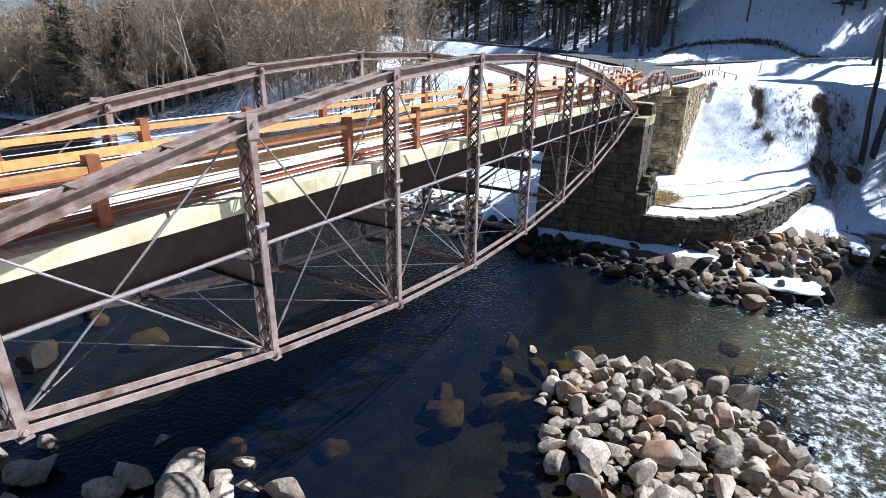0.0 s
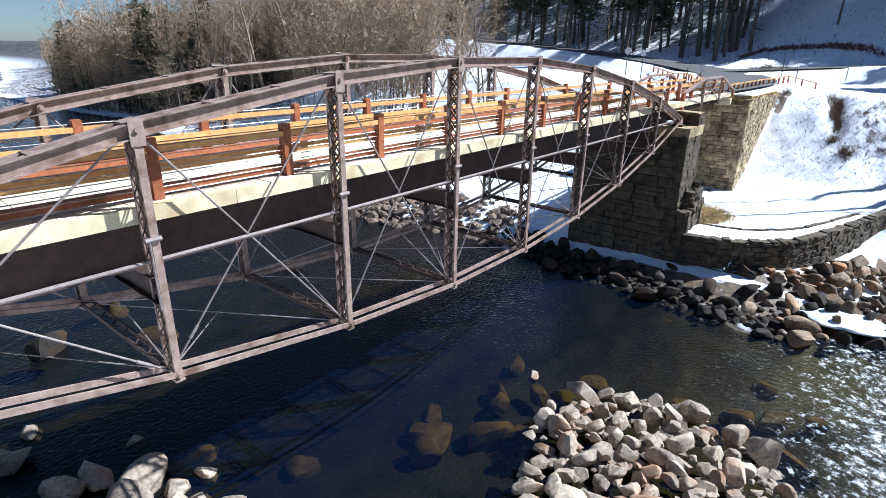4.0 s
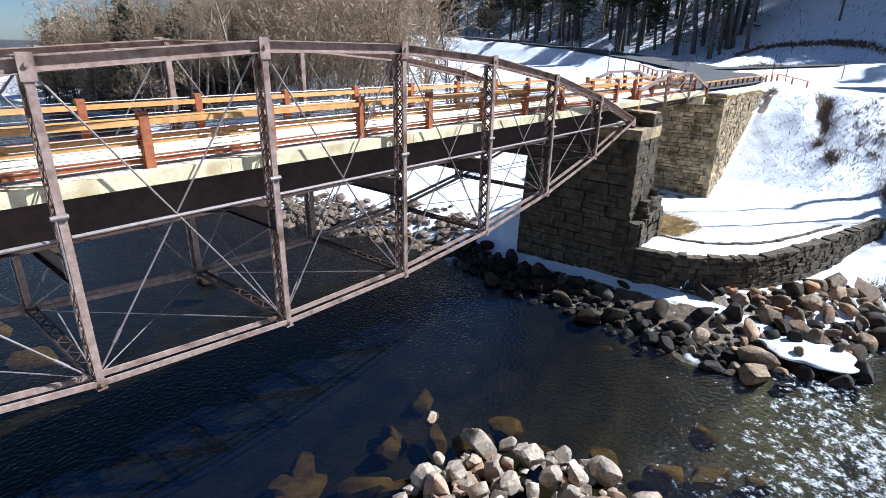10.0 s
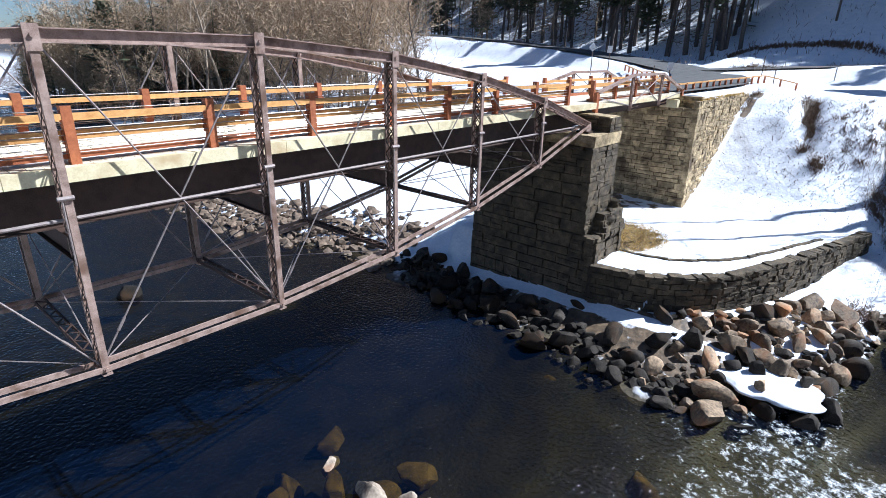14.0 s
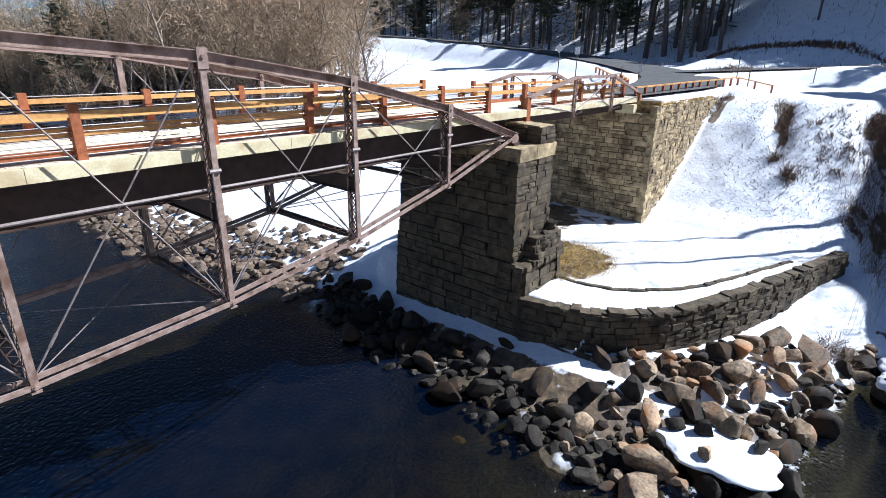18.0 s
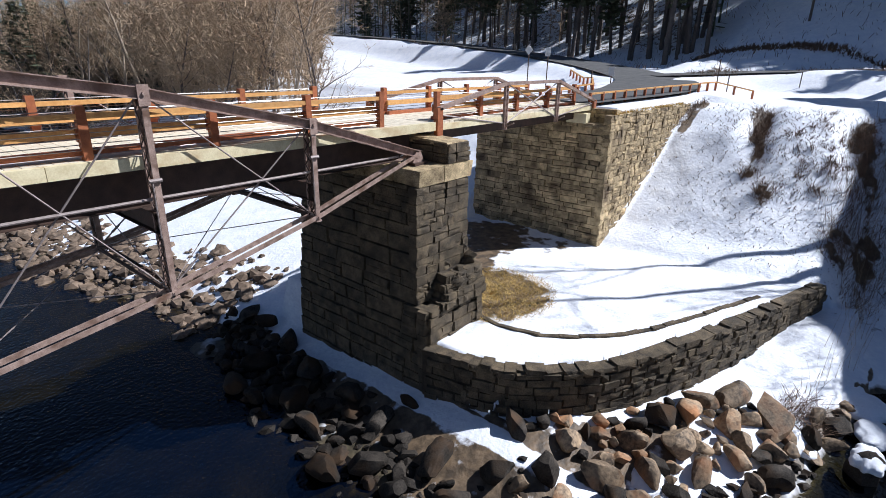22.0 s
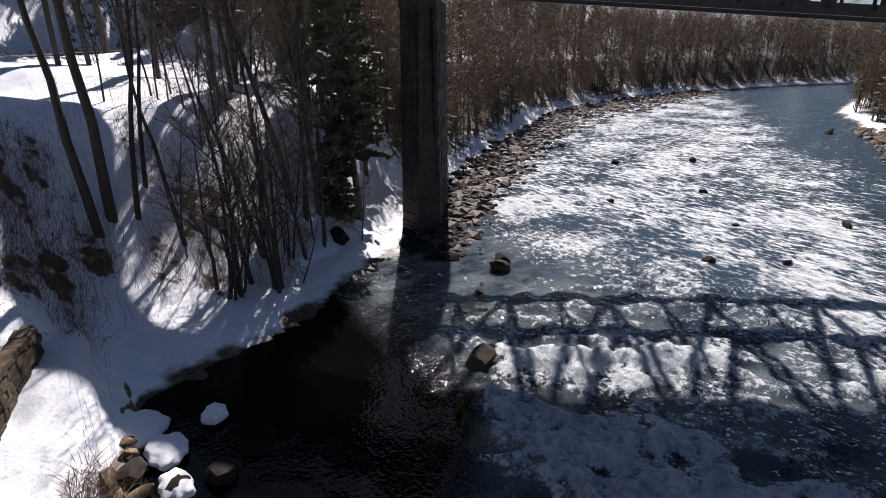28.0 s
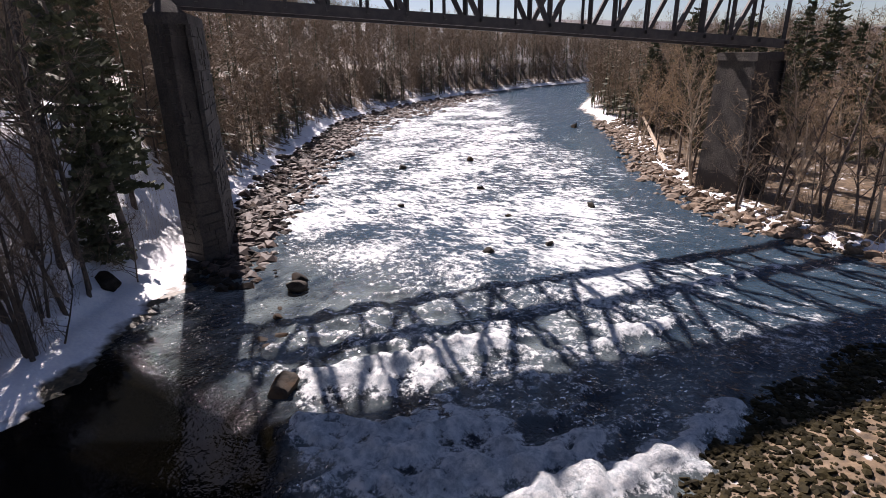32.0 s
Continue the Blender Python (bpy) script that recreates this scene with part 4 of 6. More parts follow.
for me in BROWNS:
    me.materials[0] = M_RIPROCK


def put_boulder(x, y, z, r, label, group, me=None, sink=0.25, name="boulder"):
    o = new(name, me or random.choice(BOULDERS))
    o.matrix_basis = Matrix.Translation((x, y, z + r * (0.7 - 0.7 * sink * 2))) @ Euler((random.uniform(-0.5, 0.5), random.uniform(-0.5, 0.5), random.uniform(0, 6.28))).to_matrix().to_4x4() @ Matrix.Diagonal((r * random.uniform(0.85, 1.45), r * random.uniform(0.72, 1.1), r * random.uniform(0.65, 1.1), 1))
    return tagged(o, label, "boulder", group)


def scatter(n, place, size, label, group, tries=40, gap=0.64, start=(), wet=None):
    """Boulders on the ground where place(x, y) allows; size(x, y) gives the radius, wet(x, y) the chance of the wet,
    shade-darkened copy.
    """
    done = list(start)
    for _ in range(n):
        for _ in range(tries):
            x, y = place()
            r = size(x, y)
            if all((x - a) ** 2 + (y - b) ** 2 > ((r + c) * gap) ** 2 for a, b, c in done):
                done.append((x, y, r))
                put_boulder(x, y, max(height(x, y), WATER - 0.35), r, label, group, random.choice(WET_SHADE if random.random() < wet(x, y) else BROWNS) if wet else None)
                break
    return done


def riprap_place():
    while True:
        y = random.uniform(-14.5, 11)
        x = bank(y) + random.triangular(-1.6, 4.2, 0.3)
        if y > -6.5 and x > bank(y) + 1.9 and random.random() < 0.93:
            continue
        if x < 0.2 + 0.2 * max(0, -y - 6) or (x > 1 and y < wall_line(x) - 0.9 and x < 10):
            if x < -1.9 or y < wall_line(max(x, 0.0)) - 1.0:
                if ((x + 2.7) / 1.5) ** 2 + ((y + 10.9) / 2.1) ** 2 > 1:
                    return x, y


# pier-side stones nearly all take the dark copy, shade put into their colour
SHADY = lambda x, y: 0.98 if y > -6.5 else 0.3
big = [(1.87, -13.4, 0.85), (6.38, -10.9, 0.75), (4.23, -9.9, 0.7), (-0.89, -5.6, 0.6), (-3.54, -4.32, 0.75), (1.42, -8.9, 0.55), (-0.73, -8.76, 0.65), (-6.0, -3.59, 0.45), (-5.9, -7.5, 0.4), (-5.9, -5.5, 0.6), (-5.7, -4.6, 0.55), (-2.7, -6.2, 0.6), (-4.4, -6.6, 0.62), (0.6, -12.8, 0.6), (3.4, -13.0, 0.6)]
RIP = "rounded grey-brown boulder of the snowy riprap below the pier"
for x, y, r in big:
    put_boulder(x, y, height(x, y), r, RIP, "riprap boulders", random.choice(WET_SHADE if random.random() < SHADY(x, y) else BROWNS))
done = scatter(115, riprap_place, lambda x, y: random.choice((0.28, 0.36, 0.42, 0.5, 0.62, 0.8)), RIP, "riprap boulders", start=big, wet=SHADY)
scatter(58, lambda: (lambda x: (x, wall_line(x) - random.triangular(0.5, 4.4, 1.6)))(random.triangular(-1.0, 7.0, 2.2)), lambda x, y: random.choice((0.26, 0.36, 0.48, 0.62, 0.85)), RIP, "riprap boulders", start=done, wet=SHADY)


def pile_place():
    while True:
        a, q = random.uniform(0, 6.28), math.sqrt(random.random())
        x, y = -21.0 + q * 5.0 * math.cos(a), -7.4 + q * 5.2 * math.sin(a)
        x, y = x + 0.25 * (y + 7.4), y
        if y < -1.6:
            return x, y


PILE = "sunlit pale boulder in a pile on the river bed"
big = [(-17.13, -9.6, 0.95), (-23.91, -5.43, 0.8), (-22.65, -7.3, 0.75), (-20.09, -2.5, 0.5), (-17.64, -3.1, 0.62), (-24.4, -4.3, 0.5), (-22.41, -11.3, 0.7)]
mound = lambda x, y: WATER - 0.25 + 0.75 * max(0, 1 - (((x + 20.8) / 6.0) ** 2 + ((y + 7.6) / 6.0) ** 2))
for x, y, r in big:
    put_boulder(x, y, mound(x, y), r, PILE, "boulder pile", sink=0.1, name="pile_stone")
done = list(big)
for _ in range(88):
    for _ in range(30):
        x, y = pile_place()
        r = random.choice((0.38, 0.44, 0.52, 0.6))
        if all((x - a) ** 2 + (y - b) ** 2 > ((r + c) * 0.66) ** 2 for a, b, c in done):
            done.append((x, y, r))
            put_boulder(x, y, mound(x, y), r, PILE, "boulder pile", sink=0.1, name="pile_stone")
            break
put_boulder(-17.39, -0.55, WATER - 0.3, 0.4, "pale boulder alone in the shallow water", "lone boulders", sink=0.1)
BANKR = "rounded boulder on the near river bank"
for x, y, r in ((-35.6, 8.4, 0.75), (-33.4, 7.3, 0.7), (-32.4, 4.9, 0.85), (-34.6, 6.3, 0.8), (-38.4, 8.9, 0.6), (-37, 11.8, 0.9), (-39.4, 9.5, 0.7), (-34.4, 10.6, 0.6), (-36.2, 6.8, 0.6), (-33.6, 5.4, 0.6), (-37.2, 7.6, 0.7), (-34.6, 4.4, 0.7)):
    put_boulder(x, y, height(x, y), r, BANKR, "bank boulders", sink=0.12)
scatter(24, lambda: (lambda y: (left_bank(y) + random.uniform(-2.5, 3.4), y))(random.uniform(1.5, 17)), lambda x, y: random.choice((0.5, 0.6, 0.75, 0.9)), BANKR, "bank boulders")

# stones under water
for x, y, r in ((-22.5, 1.3, 1.2), (-16.6, -1.9, 0.8), (-15.2, -2.6, 0.6), (-17.6, -0.9, 0.6), (-14.4, -6.4, 0.7), (-12.6, -9.4, 0.8), (-11.8, -10.8, 0.6), (-10.4, -8.6, 0.7), (-14.9, -10.2, 0.9), (-16.2, -12.2, 0.8), (-30, 6.0, 0.9), (-30.3, 2.6, 0.8), (-27.2, 3.4, 0.8), (-21.7, 1.7, 0.9), (-20.9, -0.6, 1.1), (-29.4, 6.6, 0.9), (-16.1, 1.1, 0.7), (-15.4, -4.7, 0.8), (-26.1, 17.7, 1.0), (-29.9, 3.1, 0.9), (-26.3, 22.3, 1.0), (-20.3, -1.5, 0.8), (-18.5, 0.6, 0.9), (-7.4, -3.2, 0.7), (-7.0, -6.5, 0.6), (-19.2, 0.2, 0.7), (-13.5, -8.2, 0.7), (-23.5, 0.6, 0.8)):
    o = put_boulder(x, y, WATER - 0.34 - 0.95 * r, r, "yellow-brown boulder lying under the clear water", "sunken boulders", sink=0.36, name="sunken_rock")
    o.data = o.data.copy()
    o.data.materials[0] = M_SUNK
for x, y, r in ((-16.8, 17.9, 0.8), (-26.8, 21.5, 0.7), (-30.7, 18.0, 0.9), (14.0, -36.4, 0.85), (14.9, -37.6, 0.75), (6.3, -28.0, 0.95), (10.4, -31.6, 0.5), (10.9, -30.7, 0.45), (9.9, -30.4, 0.5), (3.0, -52.4, 0.5), (6.3, -48.5, 0.55), (19.7, -56.0, 0.6), (30.1, -71.3, 0.7), (3.4, -64.7, 0.55), (22.8, -119, 1.1), (12.2, -33.2, 0.4), (13.0, -34.0, 0.4), (-5.66, -10.5, 0.33), (-5.5, -7.3, 0.3), (9.0, -58, 0.45), (16, -66, 0.5), (25, -80, 0.6)):
    put_boulder(x, y, WATER - 0.3, r, "dark wet boulder standing in the river current", "river boulders", random.choice(WET_SHADE), sink=0.1, name="river_rock")


def cobbles(name, n, place, lo, hi, label, mat, level=None):
    """Many small stones as one mesh."""
    t = (1 + 5 ** 0.5) / 2
    ico = np.array([(-1, t, 0), (1, t, 0), (-1, -t, 0), (1, -t, 0), (0, -1, t), (0, 1, t), (0, -1, -t), (0, 1, -t), (t, 0, -1), (t, 0, 1), (-t, 0, -1), (-t, 0, 1)]) / 1.9
    tri = [(0, 11, 5), (0, 5, 1), (0, 1, 7), (0, 7, 10), (0, 10, 11), (1, 5, 9), (5, 11, 4), (11, 10, 2), (10, 7, 6), (7, 1, 8), (3, 9, 4), (3, 4, 2), (3, 2, 6), (3, 6, 8), (3, 8, 9), (4, 9, 5), (2, 4, 11), (6, 2, 10), (8, 6, 7), (9, 8, 1)]
    vs, fs = [], []
    for i in range(n):
        x, y = place()
        r = lo + (hi - lo) * random.random() ** 2.2
        a = random.uniform(0, 6.28)
        p = ico * (1 + 0.22 * np.random.randn(12, 1)) * (r * random.uniform(0.8, 1.4), r, r * random.uniform(0.5, 0.8))
        q = np.stack([p[:, 0] * math.cos(a) - p[:, 1] * math.sin(a) + x, p[:, 0] * math.sin(a) + p[:, 1] * math.cos(a) + y, p[:, 2] + (level(x, y) if level else max(height(x, y), WATER - 0.1)) + r * 0.15], 1)
        vs += q.tolist()
        fs += [(u + 12 * i, v + 12 * i, w + 12 * i) for u, v, w in tri]
    me = bpy.data.meshes.new(name)
    me.from_pydata(vs, [], fs)
    me.materials.append(mat)
    return tagged(new(name, me), label, "cobbles", kind="stuff")


def along(bankline, y0, y1, lo, hi):
    def place():
        y = random.uniform(y0, y1)
        return bankline(y) + random.triangular(lo, hi, 0), y
    return place


cobbles("upstream_cobbles", 1500, along(bank, 11, 48, -2.5, 5), 0.12, 0.5, "brown cobbles along the upstream shore", M_COBBLE)
cobbles("gravel_bar", 7000, along(left_bank, -46, -22, -7, 1.6), 0.04, 0.2, "wet brown gravel and cobbles on the bar", M_BAR)
cobbles("downstream_cobbles", 2400, along(bank, -110, -34, -7, 1.5), 0.12, 0.55, "dark cobbles along the downstream shore", M_WETSHADE)
cobbles("downstream_bar", 3600, lambda: (lambda y: (bank(y) - random.triangular(-2, float(np.interp(y, (-200, -150, -120, -80, -50, -36), (8, 18, 17, 10, 8, 5))), 2), y))(random.uniform(-190, -36)), 0.2, 0.75, "wide bar of dark brown cobbles in the downstream bend", M_BARSTONE)
cobbles("far_shore_cobbles", 2000, along(left_bank, -130, -58, -6, 3), 0.12, 0.6, "brown cobbles along the far downstream shore", M_COBBLE)
cobbles("pile_stones", 420, pile_place, 0.14, 0.36, "pale small stones filling the boulder pile", M_ROCK, mound)
cobbles("riprap_chips", 420, riprap_place, 0.1, 0.3, "small stones between the riprap boulders", M_WETSHADE)


# trees
def tube(vs, fs, pts, radii, n):
    base = len(vs)
    for i, p in enumerate(pts):
        d = (pts[min(i + 1, len(pts) - 1)] - pts[max(i - 1, 0)]).normalized()
        s = d.cross(Vector((0.31, 0.2, 0.93))).normalized()
        t = d.cross(s)
        for k in range(n):
            a = math.tau * k / n
            vs.append(p + (s * math.cos(a) + t * math.sin(a)) * radii[i])
    for i in range(len(pts) - 1):
        for k in range(n):
            fs.append((base + i * n + k, base + i * n + (k + 1) % n, base + (i + 1) * n + (k + 1) % n, base + (i + 1) * n + k))


def data(name, vs, fs, mat, smooth=False):
    me = bpy.data.meshes.new(name)
    me.from_pydata([tuple(v) for v in vs], [], fs)
    me.materials.append(mat)
    if smooth:
        me.polygons.foreach_set("use_smooth", [True] * len(me.polygons))
    return me


def wander(p, d, length, steps, bend, lift):
    out = [p.copy()]
    for _ in range(steps):
        d = (d + Vector((random.gauss(0, bend), random.gauss(0, bend), random.gauss(0, bend) + lift))).normalized()
        p = p + d * (length / steps)
        out.append(p.copy())
    return out, d


def bare_tree(tall, limbs=15, lean=0.05, low=0.25, girth=0.013, mat=None):
    """A leafless tree: trunk with limbs, and a crown of branches and twigs."""
    wood, wf, tw, tf = [], [], [], []
    trunk, _ = wander(Vector((0, 0, -0.3)), Vector((random.gauss(0, lean), random.gauss(0, lean), 1)).normalized(), tall, 9, 0.06, 0.03)
    r0 = tall * girth
    tube(wood, wf, trunk, [r0 * (1 - 0.93 * i / 9) for i in range(10)], 7)
    for j in range(limbs):
        f = low + (0.97 - low) * (j + random.random()) / limbs
        i = min(8, int(f * 9))
        p = trunk[i].lerp(trunk[i + 1], f * 9 - i)
        a = random.uniform(0, 6.28)
        d = Vector((math.cos(a), math.sin(a), random.uniform(0.35, 1.1))).normalized()
        ln = tall * 0.34 * (1.15 - f) * random.uniform(0.6, 1.2) + 0.4
        limb, _ = wander(p, d, ln, 5, 0.14, 0.07)
        rl = r0 * (1 - 0.9 * f) * 0.5
        tube(wood, wf, limb, [rl * (1 - 0.8 * q / 5) for q in range(6)], 5)
        for k in range(5):
            q = random.uniform(0.2, 1)
            b = limb[min(4, int(q * 5))].lerp(limb[min(5, int(q * 5) + 1)], 0.5)
            d2 = (d + Vector((random.gauss(0, 0.7), random.gauss(0, 0.7), random.gauss(0.2, 0.4)))).normalized()
            sub, d3 = wander(b, d2, ln * random.uniform(0.25, 0.5), 3, 0.16, 0.05)
            tube(tw, tf, sub, [rl * 0.34, rl * 0.26, rl * 0.17, rl * 0.08], 3)
            for _ in range(6):
                c = sub[random.randint(1, 3)]
                d4 = (d3 + Vector((random.gauss(0, 0.8), random.gauss(0, 0.8), random.gauss(0.15, 0.5)))).normalized()
                twig, _ = wander(c, d4, ln * random.uniform(0.12, 0.3), 2, 0.2, 0.05)
                tube(tw, tf, twig, [0.011, 0.008, 0.004], 3)
    return data("trunk", wood, wf, mat or M_BARK, True), data("crown", tw, tf, M_TWIG)


def conifer(tall, bare=0.15, wide=0.17, dense=1.0):
    """A pine: straight trunk, whorls of drooping boughs with needle sprays."""
    wood, wf, tw, tf = [], [], [], []
    trunk, _ = wander(Vector((0, 0, -0.3)), Vector((0, 0, 1)), tall, 8, 0.02, 0.02)
    tube(wood, wf, trunk, [tall * 0.0135 * (1 - 0.95 * i / 8) for i in range(9)], 7)
    z = tall * bare
    while z < tall * 0.985:
        f = (z - tall * bare) / (tall * (1 - bare))
        reach = tall * wide * (1.04 - f) ** 0.8 * (0.65 + 0.35 * min(1, f * 6 + 0.3))
        for k in range(random.randint(4, 6)):
            a = random.uniform(0, 6.28)
            ln = reach * random.uniform(0.55, 1.15)
            i = min(7, int(z / tall * 8))
            p = trunk[i].lerp(trunk[i + 1], z / tall * 8 - i)
            d = Vector((math.cos(a), math.sin(a), random.uniform(-0.1, 0.4) * (0.4 + f)))
            bough, _ = wander(p, d.normalized(), ln, 4, 0.08, -0.02)
            tube(wood, wf, bough, [0.035, 0.028, 0.02, 0.014, 0.006], 3)
            side = Vector((-math.sin(a), math.cos(a), 0))
            m = max(5, int(ln * 5 * dense))
            for s in range(m):
                q = 0.12 + 0.88 * (s + random.random()) / m
                j = min(3, int(q * 4))
                c = bough[j].lerp(bough[j + 1], q * 4 - j)
                for sg in (-1, 1):
                    l2 = (0.32 + 0.25 * ln * (1 - q)) * random.uniform(0.6, 1.2)
                    e = c + side * (sg * l2) + d * (l2 * random.uniform(0.3, 0.9)) + Vector((0, 0, random.uniform(-0.22, 0.16)))
                    w = Vector((random.gauss(0, 0.05), random.gauss(0, 0.05), 0.07 + 0.05 * random.random()))
                    b = len(tw)
                    mid = c.lerp(e, 0.55)
                    tw += [c, mid + w * 1.5 + d * 0.08, e, mid - w * 1.5 - d * 0.08]
                    tf.append((b, b + 1, b + 2, b + 3))
        z += tall * 0.021 * random.uniform(0.7, 1.4) + 0.10
    return data("trunk", wood, wf, M_BARK, True), data("crown", tw, tf, M_NEEDLE)


BARES = [bare_tree(11, 16), bare_tree(13, 18, 0.08, mat=M_PALEBARK), bare_tree(9, 14, 0.12, 0.2), bare_tree(14, 17, 0.05, 0.35, mat=M_PALEBARK), bare_tree(12, 15, 0.15, 0.25), bare_tree(7, 13, 0.2, 0.1, 0.010)]
PINES = [conifer(16), conifer(19, 0.2, 0.15), conifer(14, 0.08, 0.19), conifer(22, 0.38, 0.15, 0.9)]
def in_wood(x, y):
    """The wood above the bridge: behind its edge beside the snow field, and short of the open water upstream."""
    return y > 26.6 + 1.336 * (x - 17.6) and x > 3 + 0.277 * (y - 124)


BROWN = "leafless brown tree with fine bare twigs on the river bank"


BARES.append(bare_tree(17, 9, 0.02, 0.4, 0.0065, M_PALEBARK))
TALL = bare_tree(27, 9, 0.008, 0.62, 0.0105)


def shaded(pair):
    """The same tree with its backlit shade put into the bark and twig colours."""
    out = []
    for me, mat in zip(pair, (M_SHADEBARK, M_SHADETWIG)):
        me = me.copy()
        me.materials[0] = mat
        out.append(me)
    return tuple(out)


SHADE_TREES = [shaded(p) for p in BARES[:6]] + [shaded(TALL)]


def put_tree(kind, x, y, size, label, group, index=None, tilt=None, sink=0.1, wide=1.0):
    stock = {"bare": BARES, "dark": SHADE_TREES, "pine": PINES}[kind]
    k = random.randrange(min(6, len(stock))) if index is None else index
    t = thing("pine_tree" if kind == "pine" else "bare_tree", label, "tree", group, at=(x, y, height(x, y) - sink))
    t.rotation_euler = tilt or (random.gauss(0, 0.03), random.gauss(0, 0.03), random.uniform(0, 6.28))
    t.scale = (size * wide * random.uniform(0.9, 1.1),) * 2 + (size,)
    for name, me in zip(("trunk", "crown"), stock[k]):
        o = new(name, me)
        o.parent = t
    return t


# wood on the far bank above the bridge
for i in range(110):
    u = random.random()
    x, y = 6 + 44 * u + random.uniform(-4, 4), 94 - 32 * u + random.uniform(-8, 26)
    if x - bank(y) > 1.5 and in_wood(x, y):
        put_tree("bare", x, y, random.uniform(1.35, 2.0), BROWN, "upstream wood")
for i in range(46):
    x = random.triangular(13.5, 40, 18)
    y = 27.5 + 1.4 * max(-2.0, x - 17.6) + random.uniform(0, 26)
    if in_wood(x, y):
        put_tree("bare", x, y, random.uniform(1.0, 1.5), "slender leafless tree at the edge of the snow field", "wood edge", random.choice((0, 1, 2, 3, 4)))
for i in range(34):
    y = random.uniform(92, 165)
    x = bank(y) + random.uniform(2, 30)
    if in_wood(x, y):
        put_tree("pine", x, y, random.uniform(0.8, 1.0), "dark green pine at the edge of the upstream wood", "upstream pines", wide=1.45)
put_tree("bare", -37.6, 10.4, 1.0, "thin pale leafless tree leaning on the near bank", "near bank trees", 6, (0.0, 0.33, 0.0))
# wooded hill behind the road
for i in range(105):
    y = random.uniform(-46, 120)
    x = 68 + 0.3 * max(0, y) + random.uniform(0, 48) ** 1.0
    if near_road(x, y, ROAD2)[0] > 5 and near_road(x, y, ROAD)[0] > 5 and not (x < 104 and -42 < y < 13):
        put_tree("pine", x, y, random.uniform(1.1, 1.55), "tall dark conifer on the snowy hill behind the road", "hill conifers", random.choice((0, 1, 3, 3, 3)))
for i in range(40):
    y = random.uniform(-30, 115)
    x = 66 + 0.3 * max(0, y) + random.uniform(0, 40)
    if near_road(x, y, ROAD2)[0] > 5 and near_road(x, y, ROAD)[0] > 5 and not (x < 98 and -40 < y < 13):
        put_tree("bare", x, y, random.uniform(0.9, 1.4), "bare hardwood among conifers on the snowy hill", "hill hardwoods")
for i in range(30):
    y = random.uniform(14, 80)
    x = 65 + 0.3 * y + random.uniform(0, 16)
    if near_road(x, y, ROAD)[0] > 4.5:
        put_tree("pine", x, y, random.uniform(0.9, 1.4), "tall conifer with a bare trunk close behind the road", "roadside conifers", 3)
for i in range(26):
    x, y = random.uniform(85, 106), random.uniform(-38, 16)
    if near_road(x, y, ROAD2)[0] > 5:
        put_tree("pine", x, y, random.uniform(1.1, 1.5), "tall conifer with a bare trunk on the hill top", "hill top conifers", random.choice((1, 3, 3)))
for i in range(16):
    y = random.uniform(7, 36)
    x = 67 + 0.3 * y + random.uniform(0, 13)
    if near_road(x, y, ROAD)[0] > 4.5:
        put_tree("pine", x, y, random.uniform(1.0, 1.4), "tall conifer with a bare trunk close behind the road", "roadside conifers", 3)
for i in range(18):
    x, y = random.uniform(75, 96), random.uniform(-34, -14)
    if near_road(x, y, ROAD2)[0] > 5:
        put_tree("pine", x, y, random.uniform(0.75, 1.15), "dark dense conifer at the end of the open hill", "hill end conifers", random.choice((0, 1, 2)))
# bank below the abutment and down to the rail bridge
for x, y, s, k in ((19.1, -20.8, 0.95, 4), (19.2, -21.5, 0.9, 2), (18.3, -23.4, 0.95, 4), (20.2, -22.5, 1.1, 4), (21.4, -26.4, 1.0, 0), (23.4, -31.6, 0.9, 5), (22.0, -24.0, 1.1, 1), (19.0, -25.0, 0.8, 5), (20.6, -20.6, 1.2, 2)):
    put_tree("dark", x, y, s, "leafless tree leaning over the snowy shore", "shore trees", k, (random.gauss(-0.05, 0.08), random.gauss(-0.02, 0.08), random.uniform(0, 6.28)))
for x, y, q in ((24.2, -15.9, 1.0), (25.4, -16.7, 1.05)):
    put_tree("dark", x, y, q, "tall straight tree with a thick shade-dark trunk on the bank", "bank trunks", 6, (0.02, 0.0, random.uniform(0, 6.28)), sink=0.5)
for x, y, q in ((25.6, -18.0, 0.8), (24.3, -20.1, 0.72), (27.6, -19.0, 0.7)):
    put_tree("dark", x, y, q, "slender straight tree with a shade-dark bare trunk on the bank", "slender trunks", 6, (0.02, 0.01, random.uniform(0, 6.28)), sink=0.4, wide=0.75)
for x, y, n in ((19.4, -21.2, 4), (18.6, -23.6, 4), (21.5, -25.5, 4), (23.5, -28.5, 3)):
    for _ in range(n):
        put_tree("dark", x + random.gauss(0, 0.35), y + random.gauss(0, 0.35), random.uniform(0.75, 1.15), "shade-dark leaning stem of a leafless shore thicket", "leaning stems", random.choice((2, 4, 5)), (random.gauss(-0.02, 0.12), random.gauss(0.12, 0.1), random.uniform(-0.4, 0.4)), wide=0.8)
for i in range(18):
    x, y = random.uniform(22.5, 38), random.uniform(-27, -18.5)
    put_tree("dark", x, y, random.uniform(0.6, 0.85), "slim shade-dark leafless tree on the sunlit snow bank", "bank stems", random.choice((0, 1, 3)), wide=0.6)
